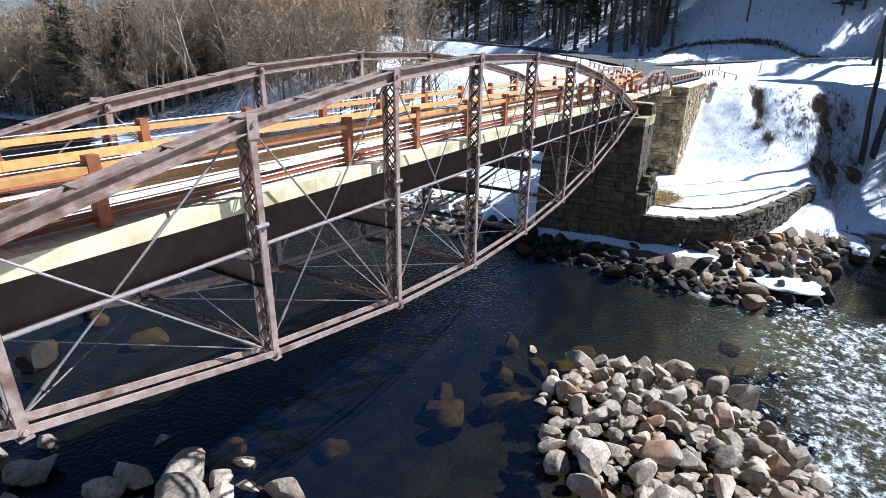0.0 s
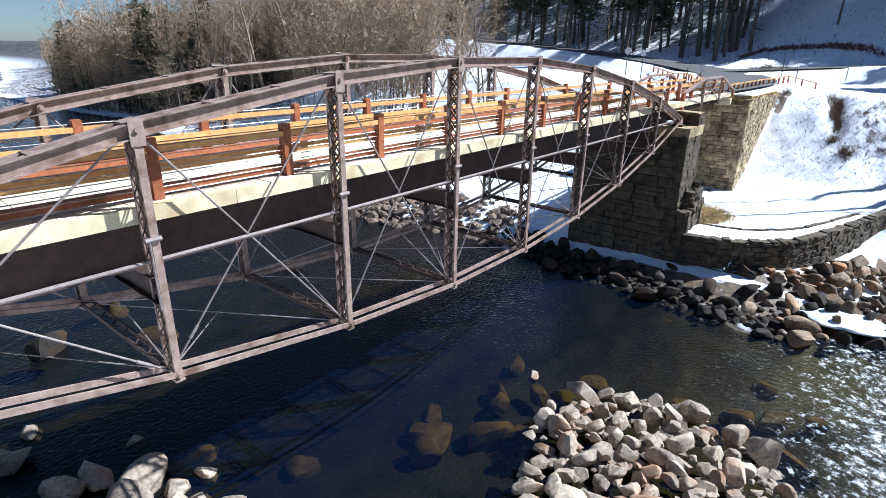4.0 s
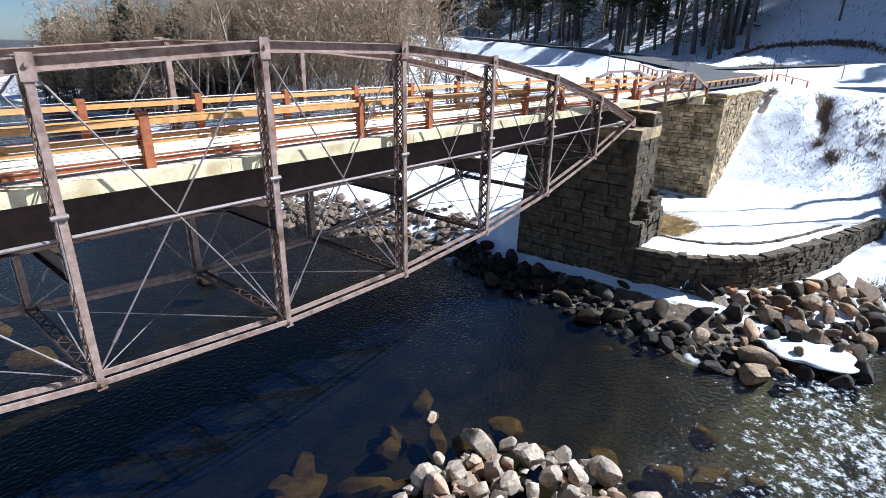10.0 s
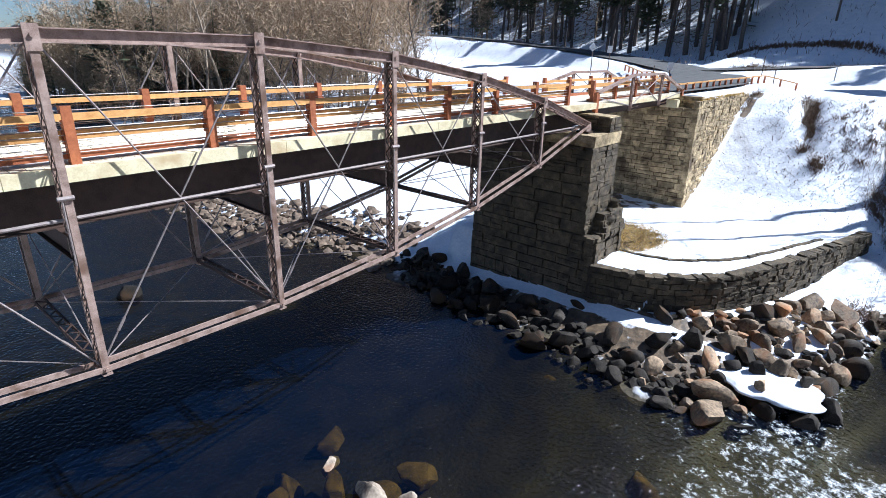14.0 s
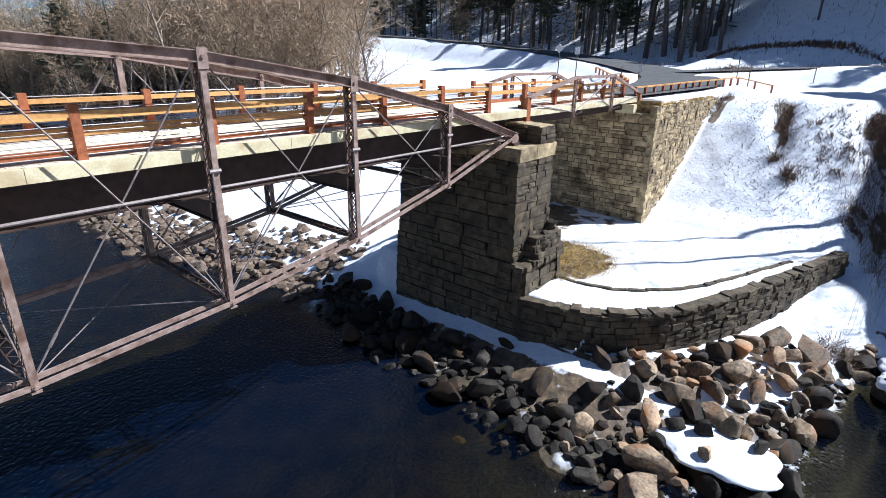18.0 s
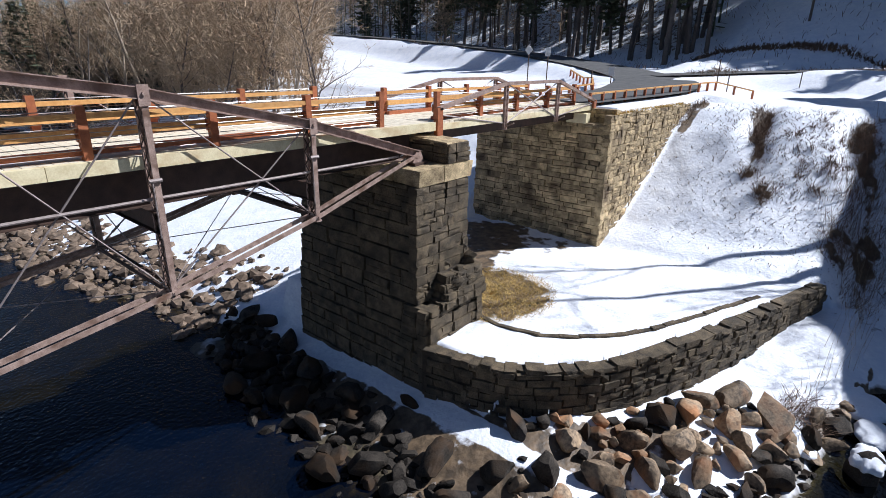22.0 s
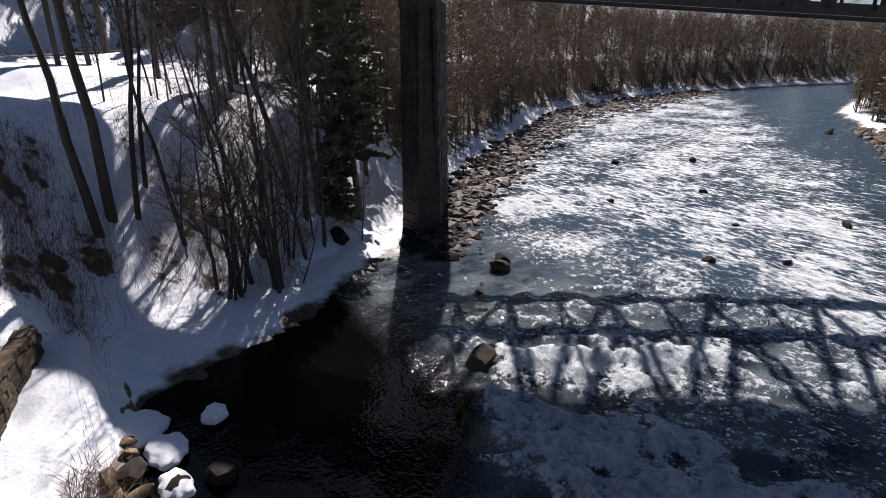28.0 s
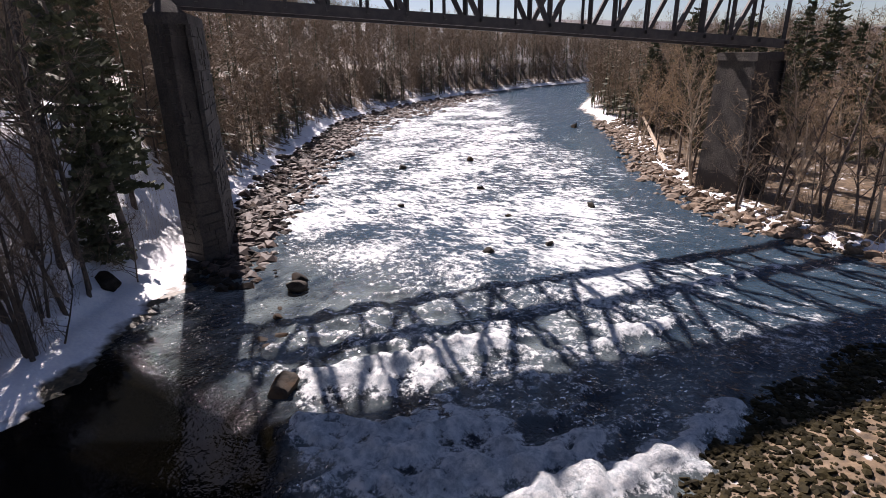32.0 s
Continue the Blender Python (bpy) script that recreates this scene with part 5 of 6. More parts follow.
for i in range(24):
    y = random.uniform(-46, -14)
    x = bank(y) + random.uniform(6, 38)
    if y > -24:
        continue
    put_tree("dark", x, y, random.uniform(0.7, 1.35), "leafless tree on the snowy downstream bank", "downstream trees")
for i in range(7):
    y = random.uniform(-60, -22)
    x = bank(y) + random.uniform(5, 36)
    if (x - 27) ** 2 + (y + 38) ** 2 > 30 and (x - bank(y) > 8 or y < -22):
        put_tree("pine", x, y, random.uniform(0.4, 0.85), "dark hemlock on the downstream bank", "downstream conifers")
for i in range(46):
    y = random.uniform(-112, -62)
    x = left_bank(y) - random.uniform(2, 26)
    put_tree("bare", x, y, random.uniform(0.8, 1.3), "bare tree on the far gravel shore", "far shore trees")
for i in range(34):
    y = random.uniform(-125, -80)
    x = left_bank(y) - random.uniform(5, 30)
    put_tree("pine", x, y, random.uniform(0.7, 1.05), "green pine on the far gravel shore", "far shore pines")


for i in range(24):
    y = random.uniform(-82, -62)
    x = left_bank(y) - random.uniform(0.8, 9)
    if (x + 7.5) ** 2 + (y + 75) ** 2 > 14:
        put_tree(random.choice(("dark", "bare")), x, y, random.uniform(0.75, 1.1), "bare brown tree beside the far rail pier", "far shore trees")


def far_wood(name, spots, label, tall, pine=0.25, mat=M_TWIG):
    """Distant trees as one mesh a kind."""
    vs, fs, pv, pf = [], [], [], []
    for x, y in spots:
        z = height(x, y)
        h = tall * random.uniform(0.45, 1.25)
        p = Vector((x, y, z - 0.3))
        if random.random() < pine:
            tube(pv, pf, [p, p + Vector((0, 0, h * 1.15))], [0.18, 0.02], 4)
            for k in range(46):
                f = 0.12 + 0.88 * (k + random.random()) / 46
                a = random.uniform(0, 6.28)
                r = h * 0.19 * (1.08 - f) * random.uniform(0.6, 1.2)
                c = p + Vector((0, 0, h * 1.15 * f))
                e = c + Vector((math.cos(a) * r, math.sin(a) * r, -0.15 * r))
                w = Vector((-math.sin(a), math.cos(a), 0)) * r * 0.32
                b = len(pv)
                pv += [c, c.lerp(e, 0.6) + w, e, c.lerp(e, 0.6) - w]
                pf.append((b, b + 1, b + 2, b + 3))
        else:
            top = p + Vector((random.gauss(0, 0.5), random.gauss(0, 0.5), h))
            tube(vs, fs, [p, p.lerp(top, 0.5), top], [0.07, 0.045, 0.012], 4)
            for k in range(40):
                f = random.uniform(0.15, 1.0) ** 0.8
                c = p.lerp(top, f)
                a = random.uniform(0, 6.28)
                ln = h * (0.10 + 0.16 * math.sin(3.0 * f)) * random.uniform(0.4, 1.3) + 0.4
                e = c + Vector((math.cos(a) * ln * 0.75, math.sin(a) * ln * 0.75, ln * random.uniform(0.3, 0.9)))
                w = Vector((-math.sin(a), math.cos(a), 0.4)) * 0.04
                b = len(vs)
                vs += [c - w, c + w, e]
                fs.append((b, b + 1, b + 2))
                for _ in range(7):
                    g = c.lerp(e, random.uniform(0.25, 1.0))
                    q = g + Vector((random.gauss(0, 0.55), random.gauss(0, 0.55), random.uniform(-0.1, 1.0)))
                    b = len(vs)
                    vs += [g, g + Vector((random.uniform(-0.12, 0.12), random.uniform(-0.12, 0.12), 0.07)), q]
                    fs.append((b, b + 1, b + 2))
    tagged(new(name, data(name, vs, fs, mat)), label, "trees", kind="stuff")
    tagged(new(name + "_pines", data(name + "_pines", pv, pf, M_NEEDLE)), "dark conifers among distant leafless trees", "trees", kind="stuff")


def spots(n, line, y0, y1, lo, hi, sign):
    out = []
    while len(out) < n:
        y = random.uniform(y0, y1)
        x = line(y) + sign * (lo + (hi - lo) * random.random() ** 1.5)
        if abs(x) < 400 and near_road(x, y, ROAD)[0] > 6:
            out.append((x, y))
    return out


far_wood("downstream_wood", spots(2500, bank, -430, -46, 4, 110, 1), "leafless grey-brown wood along the downstream bank", 12.5, 0.24, M_FARTWIG)
far_wood("far_shore_wood", spots(1100, left_bank, -300, -112, 3, 60, -1), "mixed wood along the far downstream shore", 13.5, 0.42, M_FARTWIG)
far_wood("upstream_far_wood", [p for p in spots(700, bank, 96, 330, 1.5, 100, 1) if in_wood(*p)], "leafless wood with pines along the upstream bank", 11, 0.45)
far_wood("hill_wood", [(x, y) for x, y in [(random.uniform(80, 170), random.uniform(-90, 190)) for _ in range(620)] if x > 108 or not -44 < y < 12], "dark mixed wood on the hill", 17, 0.45)
thicket = []
for _ in range(520):
    u = random.random()
    x, y = 6 + 48 * u + random.uniform(-3, 4), 96 - 30 * u + random.uniform(-2, 45)
    if x - bank(y) > 1.5 and in_wood(x, y):
        thicket.append((x, y))
edge = []
for _ in range(150):
    x = random.uniform(14, 42)
    y = 29 + 1.4 * max(-2.0, x - 17.6) + random.uniform(0, 34)
    if in_wood(x, y):
        edge.append((x, y))
far_wood("edge_thicket", edge, "dense tan leafless thicket beside the snow field", 15, 0.0)
far_wood("upstream_thicket", thicket, "dense leafless thicket behind the bridge", 18, 0.12)
far_wood("lower_bank_wood", [(x, y) for x, y in [(random.uniform(34, 95), random.uniform(-66, -34)) for _ in range(170)] if x > bank(y) + 5], "leafless wood on the slope above the shore", 12, 0.3, M_FARTWIG)


for x, y, q in ((25.5, -31.5, 0.6), (26.2, -30.6, 0.5), (31.5, -34.5, 0.7)):
    put_tree("pine", x, y, q, "dark hemlock at the snowy shore", "shore hemlocks", random.choice((0, 2)))

for x, y, q in ((26.0, -33.0, 1.15), (31.0, -36.5, 0.9)):
    put_tree("pine", x, y, q, "tall dark hemlock beside the rail pier", "bank hemlocks", random.choice((0, 1)))
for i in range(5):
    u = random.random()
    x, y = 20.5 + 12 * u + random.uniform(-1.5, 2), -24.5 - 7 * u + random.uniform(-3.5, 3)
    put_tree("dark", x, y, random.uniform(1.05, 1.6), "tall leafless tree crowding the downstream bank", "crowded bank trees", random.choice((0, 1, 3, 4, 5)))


for x, y, q in ((52.0, -40.0, 1.2), (46.0, -42.0, 1.1), (72.0, -24.0, 1.3)):
    put_tree("pine", x, y, q, "dark conifer with a bare lower trunk on the bank top", "bank top conifers", 3)

# brush, grass and snow
def sprigs(name, n, place, lo, hi, width, mat, label, category, lean=0.5, level=None):
    vs, fs = [], []
    for _ in range(n):
        x, y = place()
        p = Vector((x, y, (height(x, y) if level is None else level) - 0.05))
        h = random.uniform(lo, hi)
        e = p + Vector((random.gauss(0, lean) * h, random.gauss(0, lean) * h, h))
        m = p.lerp(e, 0.6) + Vector((0, 0, 0.12 * h))
        a = random.uniform(0, 3.14)
        w = Vector((math.cos(a), math.sin(a), 0)) * width
        b = len(vs)
        vs += [p - w, p + w, m + w * 0.7, m - w * 0.7, e]
        fs += [(b, b + 1, b + 2, b + 3), (b + 3, b + 2, b + 4)]
    return tagged(new(name, data(name, vs, fs, mat)), label, category, kind="stuff")


def blob(cx, cy, rx, ry):
    def place():
        a, q = random.uniform(0, 6.28), random.random() ** 0.6
        return cx + rx * q * math.cos(a), cy + ry * q * math.sin(a)
    return place


sprigs("dry_grass", 9000, blob(4.6, -0.6, 3.1, 2.9), 0.06, 0.22, 0.012, M_DRY, "flattened tan dead grass beside the pier", "grass", 1.2)
for cx, cy, rx, ry, n in ((29.0, -5.8, 1.5, 0.7, 600), (27.0, -6.2, 1.7, 0.5, 600), (25.0, -6.7, 1.4, 0.3, 260), (22.9, -6.7, 0.6, 0.4, 240), (21.5, -8.0, 0.8, 0.5, 320), (28.2, -11.6, 1.6, 0.7, 560), (26.4, -12.2, 1.5, 0.5, 420), (24.6, -12.8, 1.4, 0.5, 320), (27.4, -13.8, 2.4, 0.6, 420), (20.6, -12.2, 1.6, 1.0, 560), (21.6, -13.6, 1.6, 1.0, 620), (23.2, -15.4, 1.5, 1.1, 500), (18.8, -13.6, 1.2, 0.8, 300), (26.8, -1.4, 1.5, 0.3, 160), (29.2, -1.5, 1.4, 0.3, 200)):
    sprigs("dry_brush", n, blob(cx, cy, rx, ry), 0.12, 0.7, 0.011, M_BRUSH, "tangled dry brown brush sticking out of the snow", "brush", 0.8)
sprigs("wall_top_grass", 1500, lambda: (random.uniform(15.2, 27), random.gauss(-0.98, 0.1)), 0.08, 0.3, 0.012, M_DRY, "tan dead grass along the top of the abutment wall", "grass", 0.8, 10.5)
clumps = [(random.triangular(19.5, 31, 24), random.triangular(-15.5, -6.8, -11.5)) for _ in range(70)]
sprigs("slope_clumps", 2600, lambda: (lambda c: (c[0] + random.gauss(0, 0.22), c[1] + random.gauss(0, 0.12)))(random.choice(clumps)), 0.08, 0.4, 0.016, M_BRUSH, "dark clumps of dead weeds on the snow slope", "weeds", 0.7)
sprigs("slope_stems", 900, lambda: (random.triangular(18.5, 31, 23), random.triangular(-17.5, -10.5, -13.5)), 0.5, 1.7, 0.009, M_BRUSH, "thin dead weed stems on the shaded snow slope", "weeds", 0.18)
for cx, cy, rx, ry, n in ((23.0, -18.6, 2.4, 1.2, 260), (21.4, -21.0, 2.2, 1.4, 300), (25.6, -21.6, 3.0, 1.8, 420), (30.0, -19.5, 3.0, 1.2, 300), (24.0, -26.0, 3.0, 2.0, 500), (20.0, -24.0, 1.4, 1.4, 200)):
    sprigs("bank_thicket", n, blob(cx, cy, rx, ry), 0.3, 1.8, 0.009, M_SHADETWIG, "shade-dark leafless brush tangled on the snowy bank", "brush", 0.45)
sprigs("slope_tufts", 5200, lambda: (random.triangular(16, 31, 26), random.triangular(-16, -1.6, -10)), 0.05, 0.24, 0.022, M_BRUSH, "small dark tufts poking through the snow slope", "grass", 0.9)
sprigs("driftwood_brush", 520, blob(7.6, -13.1, 1.3, 0.8), 0.15, 0.55, 0.014, M_BRUSH, "tangle of dead sticks among the snowy rocks", "brush", 1.3)
sprigs("saplings", 2200, lambda: (lambda y: (bank(y) + random.uniform(5, 24), y))(random.uniform(-44, -13)), 0.5, 2.4, 0.007, M_TWIG, "thin bare saplings and weeds in the snow", "saplings", 0.15)
sprigs("hill_brush", 2000, lambda: (random.uniform(58, 100), random.uniform(-30, 60)), 0.2, 0.9, 0.04, M_BRUSH, "low dark brush on the snowy hill", "brush", 0.5)
sprigs("bank_brush", 1200, lambda: (lambda y: (left_bank(y) - random.uniform(0.5, 14), y))(random.uniform(-110, -60)), 0.5, 2.2, 0.015, M_TWIG, "bare brush on the far gravel shore", "brush", 0.3)
sprigs("cut_bank_brush", 1500, lambda: (lambda y: (70.5 + 0.06 * y + random.gauss(0, 0.45), y))(random.uniform(-12, 12)), 0.25, 0.75, 0.07, M_BRUSH, "dark strip of dead weeds along the cut bank", "brush", 0.5)
for cx, cy, rx, ry, n in ((54, 4, 6, 3.0, 900), (58, -8, 3, 5, 500)):
    sprigs("verge_brush", n, blob(cx, cy, rx, ry), 0.2, 0.7, 0.02, M_BRUSH, "dark weeds along the cut bank by the road", "brush", 0.6)


def snow_pad(x, y, z, rx, ry, h, label):
    bm = bmesh.new()
    bmesh.ops.create_icosphere(bm, subdivisions=4, radius=1.0)
    off = Vector((x * 3.1, y * 2.7, 0))
    for v in bm.verts:
        k = 1 + 0.34 * noise.noise(Vector((v.co.x, v.co.y, 0)) * 1.9 + off) + 0.1 * noise.noise(v.co * 4 + off)
        v.co = Vector((v.co.x * rx * k, v.co.y * ry * k, max(-0.2, v.co.z) * h))
    o = part("snow_patch", bm, M_SNOW, smooth=True)
    o.location = (x, y, z)
    return tagged(o, label, "snow", "snow patches")


snow_pad(0.32, 0.6, 9.66, 0.36, 0.5, 0.22, "small heap of snow on the pier shelf")
snow_pad(20.5, -0.45, 10.46, 4.6, 0.62, 0.16, "snow lying on the abutment's wing wall")
snow_pad(26.5, -0.4, 10.44, 3.6, 0.7, 0.2, "snow lying on the wing wall's far end")
snow_pad(9.7, -17.3, 0.42, 0.55, 0.5, 0.4, "round cap of snow on a rock in the water")
snow_pad(8.7, -15.4, 0.42, 1.0, 0.7, 0.3, "tongue of snow reaching over the dark shore rocks")
snow_pad(10.5, -14.9, 0.42, 1.1, 0.9, 0.32, "tongue of snow reaching over the dark shore rocks")
snow_pad(10.8, -13.7, 0.45, 1.5, 1.2, 0.35, "rounded sheet of snow lying on the shore")
snow_pad(9.3, -12.3, 0.5, 1.6, 1.1, 0.35, "rounded sheet of snow lying on the shore")
snow_pad(6.0, -13.2, 0.5, 0.9, 0.6, 0.3, "snow cushion between the shore rocks")
snow_pad(6.2, -15.2, 0.8, 0.75, 0.5, 0.35, "block of snow on top of a dark rock")
put_boulder(6.2, -15.2, 0.1, 0.9, "broad dark rock carrying a block of snow", "shore boulders", WET_SHADE[2])
put_boulder(6.5, -16.7, 0.0, 0.8, "dark wet rock at the still water's edge", "shore boulders", WET_SHADE[7])
snow_pad(0.4, -9.9, 0.6, 0.8, 0.6, 0.35, "snow cushion between the riprap boulders")
put_boulder(-2.6, -10.9, -1.15, 1.9, "broad flat dark rock slab under snow", "riprap boulders", WET_SHADE[3], sink=0.3)
snow_pad(-2.7, -10.9, 0.66, 1.35, 1.8, 0.24, "flat cushion of snow on a broad rock")
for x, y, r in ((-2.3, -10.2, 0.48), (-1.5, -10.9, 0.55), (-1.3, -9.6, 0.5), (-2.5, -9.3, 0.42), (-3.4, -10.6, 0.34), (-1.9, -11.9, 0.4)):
    put_boulder(x, y, 0.78, r, "grey boulder bedded in a cushion of snow", "riprap boulders", random.choice(WET_SHADE + BROWNS))
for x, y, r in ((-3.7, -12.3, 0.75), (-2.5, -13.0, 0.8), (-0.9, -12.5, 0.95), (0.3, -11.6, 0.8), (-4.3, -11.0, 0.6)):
    put_boulder(x, y, -0.1, r, "big dark wet boulder at the water's edge", "riprap boulders", random.choice(WET_SHADE))
put_boulder(23.6, -30.0, 0.9, 1.1, "large dark boulder on the snowy shore", "shore boulders", WET_SHADE[5])
put_boulder(9.7, -17.3, 0.0, 0.5, "dark rock under a cap of snow", "river boulders")


# rail bridge downstream
def rail_bridge():
    a, b = Vector((26.8, -39.9, 0)), Vector((-7.5, -75.0, 0))
    d = (b - a).normalized()
    n = Vector((-d.y, d.x, 0))
    n = n if n.x > 0 else -n
    for c, w, ln, top, nose in ((a, 1.25, 3.2, 16.4, True), (b, 1.35, 2.4, 13.2, False)):
        pier = thing("rail_pier", "tall dark stone railway bridge pier standing at the shore", "pier", "railway piers")
        plan = [c + d * w - n * ln, c - n * (ln + (1.2 if nose else 0.0)), c - d * w - n * ln, c - d * w + n * ln, c + n * (ln + 0.01), c + d * w + n * ln]
        bm = bmesh.new()
        prism(bm, [(c.x + (p.x - c.x) * 1.22, c.y + (p.y - c.y) * 1.15) for p in plan], [(p.x, p.y) for p in plan], -1.0, top)
        part("shaft", bm, M_RAILSTONE, pier)
        foot = [Vector((c.x + (p.x - c.x) * 1.22, c.y + (p.y - c.y) * 1.15)) for p in plan]
        for p, q, r in zip(foot, foot[1:] + foot[:1], plan):
            e = (q - p).normalized()
            out = Vector((e.y, -e.x))
            out = out if out.dot((p + q) / 2 - c.xy) > 0 else -out
            if out.dot(Vector((-0.9, 0.5))) > -0.1 and (q - p).length > 0.5:
                lean = (p - Vector((r.x, r.y))).dot(out)
                stone_face(pier, p, q, 0.2, top, lean, out, 0.8, 1.3, depth=0.3, proud=0.06)
        bm = bmesh.new()
        prism(bm, [(c.x + (p.x - c.x) * 1.08, c.y + (p.y - c.y) * 1.06) for p in plan], [(c.x + (p.x - c.x) * 1.04, c.y + (p.y - c.y) * 1.04) for p in plan], top, top + 0.7)
        part("cap", bm, M_RAILSTONE, pier)
        if nose:
            bm = bmesh.new()
            v = [bm.verts.new((p.x, p.y, top + 0.7)) for p in (c + d * w - n * ln, c - n * (ln + 1.2), c - d * w - n * ln)] + [bm.verts.new((*(c - n * (ln - 0.4)).xy, top + 1.9))]
            for f in ((0, 1, 3), (1, 2, 3), (0, 3, 2), (0, 2, 1)):
                bm.faces.new([v[i] for i in f])
            bmesh.ops.recalc_face_normals(bm, faces=bm.faces)
            part("nose", bm, M_RAILSTONE, pier)
    zl, zu, k = 18.1, 28.2, 9
    start, end = a - d * 1.0, b + d * 1.5
    for off in (-2.0, 2.0):
        tr = thing("rail_truss", "black steel railway truss high over the river", "bridge truss", "railway trusses")
        pt = lambda i, z: start.lerp(end, i / k) + n * off + Vector((0, 0, z - (3.5 if z < zu - 1 else 2.2) * i / k))
        for i in range(k):
            for z, w, h in ((zl, 0.5, 0.75), (zu, 0.5, 0.6)):
                bm = bmesh.new()
                bar(bm, pt(i, z), pt(i + 1, z), w, h)
                part("chord", bm, M_RAIL, tr)
            bm = bmesh.new()
            p, q = (pt(i, zu), pt(i + 1, zl)) if i < k / 2 else (pt(i, zl), pt(i + 1, zu))
            bar(bm, p, q, 0.25, 0.38)
            part("diagonal", bm, M_RAIL, tr)
            bm = bmesh.new()
            bar(bm, pt(i + 0.5, zl), pt(i + 0.5, (zl + zu) / 2), 0.16, 0.2, (1, 0, 0))
            part("hanger", bm, M_RAIL, tr)
        for i in range(k + 1):
            bm = bmesh.new()
            bar(bm, pt(i, zl), pt(i, zu), 0.28, 0.34, (1, 0, 0))
            part("post", bm, M_RAIL, tr)
    dk = thing("rail_deck", "dark steel floor beams and ties on top of the railway bridge", "bridge deck")
    for i in range(2 * k + 1):
        bm = bmesh.new()
        p = start.lerp(end, i / (2 * k))
        z = zl + 0.1 - 1.75 * i / k
        bar(bm, p - n * 2.6 + Vector((0, 0, z)), p + n * 2.6 + Vector((0, 0, z)), 0.2, 0.3)
        part("cross_strut", bm, M_RAIL, dk)
    for i in range(100):
        bm = bmesh.new()
        p = start.lerp(end, (i + 0.5) / 100)
        z = zu + 0.45 - 2.2 * (i + 0.5) / 100
        bar(bm, p - n * 2.2 + Vector((0, 0, z)), p + n * 2.2 + Vector((0, 0, z)), 0.36, 0.25)
        part("tie", bm, M_RAIL, dk)
    bm = bmesh.new()
    bar(bm, start + Vector((0, 0, zu + 0.28)), end + Vector((0, 0, zu - 1.92)), 6.6, 0.5)
    part("deck_slab", bm, M_RAIL, dk)
    turn = (d - n * 0.2).normalized()
    far = start - turn * 36.0
    ap = thing("rail_approach_span", "dark steel plate girder viaduct carrying the railway onto the bank", "bridge span")
    for off in (-1.6, 1.6):
        bm = bmesh.new()
        bar(bm, far + n * off + Vector((0, 0, zu - 0.9)), start - turn * 0.3 + n * off + Vector((0, 0, zu - 0.9)), 0.4, 1.8)
        part("girder", bm, M_RAIL, ap)
        for q in (9.0, 18.0, 27.0, 35.6):
            foot = start - turn * q + n * off
            bm = bmesh.new()
            bar(bm, foot + n * off * 0.25 + Vector((0, 0, height(foot.x, foot.y) - 0.6)), foot + Vector((0, 0, zu - 1.8)), 0.45, 0.45, (1, 0, 0))
            part("leg", bm, M_RAIL, ap)
    bm = bmesh.new()
    bar(bm, far - turn * 0.4 + Vector((0, 0, zu + 0.28)), start - turn * 0.2 + Vector((0, 0, zu + 0.28)), 5.9, 0.5)
    part("deck_slab", bm, M_RAIL, ap)
    for off in (-0.8, 0.8):
        bm = bmesh.new()
        bar(bm, start + n * off + Vector((0, 0, zu + 0.65)), end + n * off + Vector((0, 0, zu - 1.55)), 0.12, 0.16)
        part("rail", bm, M_RAIL, dk)


rail_bridge()


# road furniture
def post_sign(x, y, top, plate, label, name="road_sign"):
    z = height(x, y)
    s = thing(name, label, "road sign", "road signs", at=(0, 0, 0))
    bm = bmesh.new()
    box(bm, x - 0.04, x + 0.04, y - 0.04, y + 0.04, z - 0.3, top)
    part("post", bm, M_DARK, s)
    if plate:
        bm = bmesh.new()
        r = 0.5
        if plate == "diamond":
            pts = ((0, -r), (r, 0), (0, r), (-r, 0))
        else:
            pts = ((-0.3, -0.4), (0.3, -0.4), (0.3, 0.4), (-0.3, 0.4))
        fr = [bm.verts.new((x - 0.06, y + p, top - 0.45 + q)) for p, q in pts]
        bk = [bm.verts.new((x - 0.09, y + p, top - 0.45 + q)) for p, q in pts]
        bm.faces.new(fr)
        bm.faces.new(bk[::-1])
        for i in range(4):
            bm.faces.new((fr[i], fr[(i + 1) % 4], bk[(i + 1) % 4], bk[i]))
        part("plate", bm, M_PAINT, s)
    return s


post_sign(36.6, 18.1, 14.6, "diamond", "grey back of a diamond road sign on a post")
post_sign(37.6, 16.4, 14.4, "square", "grey square road sign on a thin post")
post_sign(36.0, 8.6, 12.8, "square", "small road sign on a post by the bridge end")
for x, y, z in ((43.7, 1.3, 13.6), (38.2, -1.0, 12.4), (47.5, -5.0, 12.6), (34, 9.6, 12.4)):
    post_sign(x, y, z, "", "thin dark marker post standing in the snow", "marker_post")
pole = thing("utility_pole", "tall grey wooden utility pole on the snowy hill", "pole")
bm = bmesh.new()
zp = height(79, 0.0)
rod(bm, (79, 0, zp - 0.4), (79, 0, zp + 11), 0.17, 8, 0.12)
part("shaft", bm, M_BARK, pole)
bm = bmesh.new()
bar(bm, (79, -1.1, zp + 10.2), (79, 1.1, zp + 10.2), 0.1, 0.12)
part("crossarm", bm, M_BARK, pole)
log = thing("fallen_log", "pale weathered fallen tree trunk on the gravel shore", "log")
bm = bmesh.new()
rod(bm, (8.8, -112.4, 3.4), (0.7, -88.0, 0.6), 0.2, 7, 0.35)
part("stem", bm, M_PALEBARK, log)

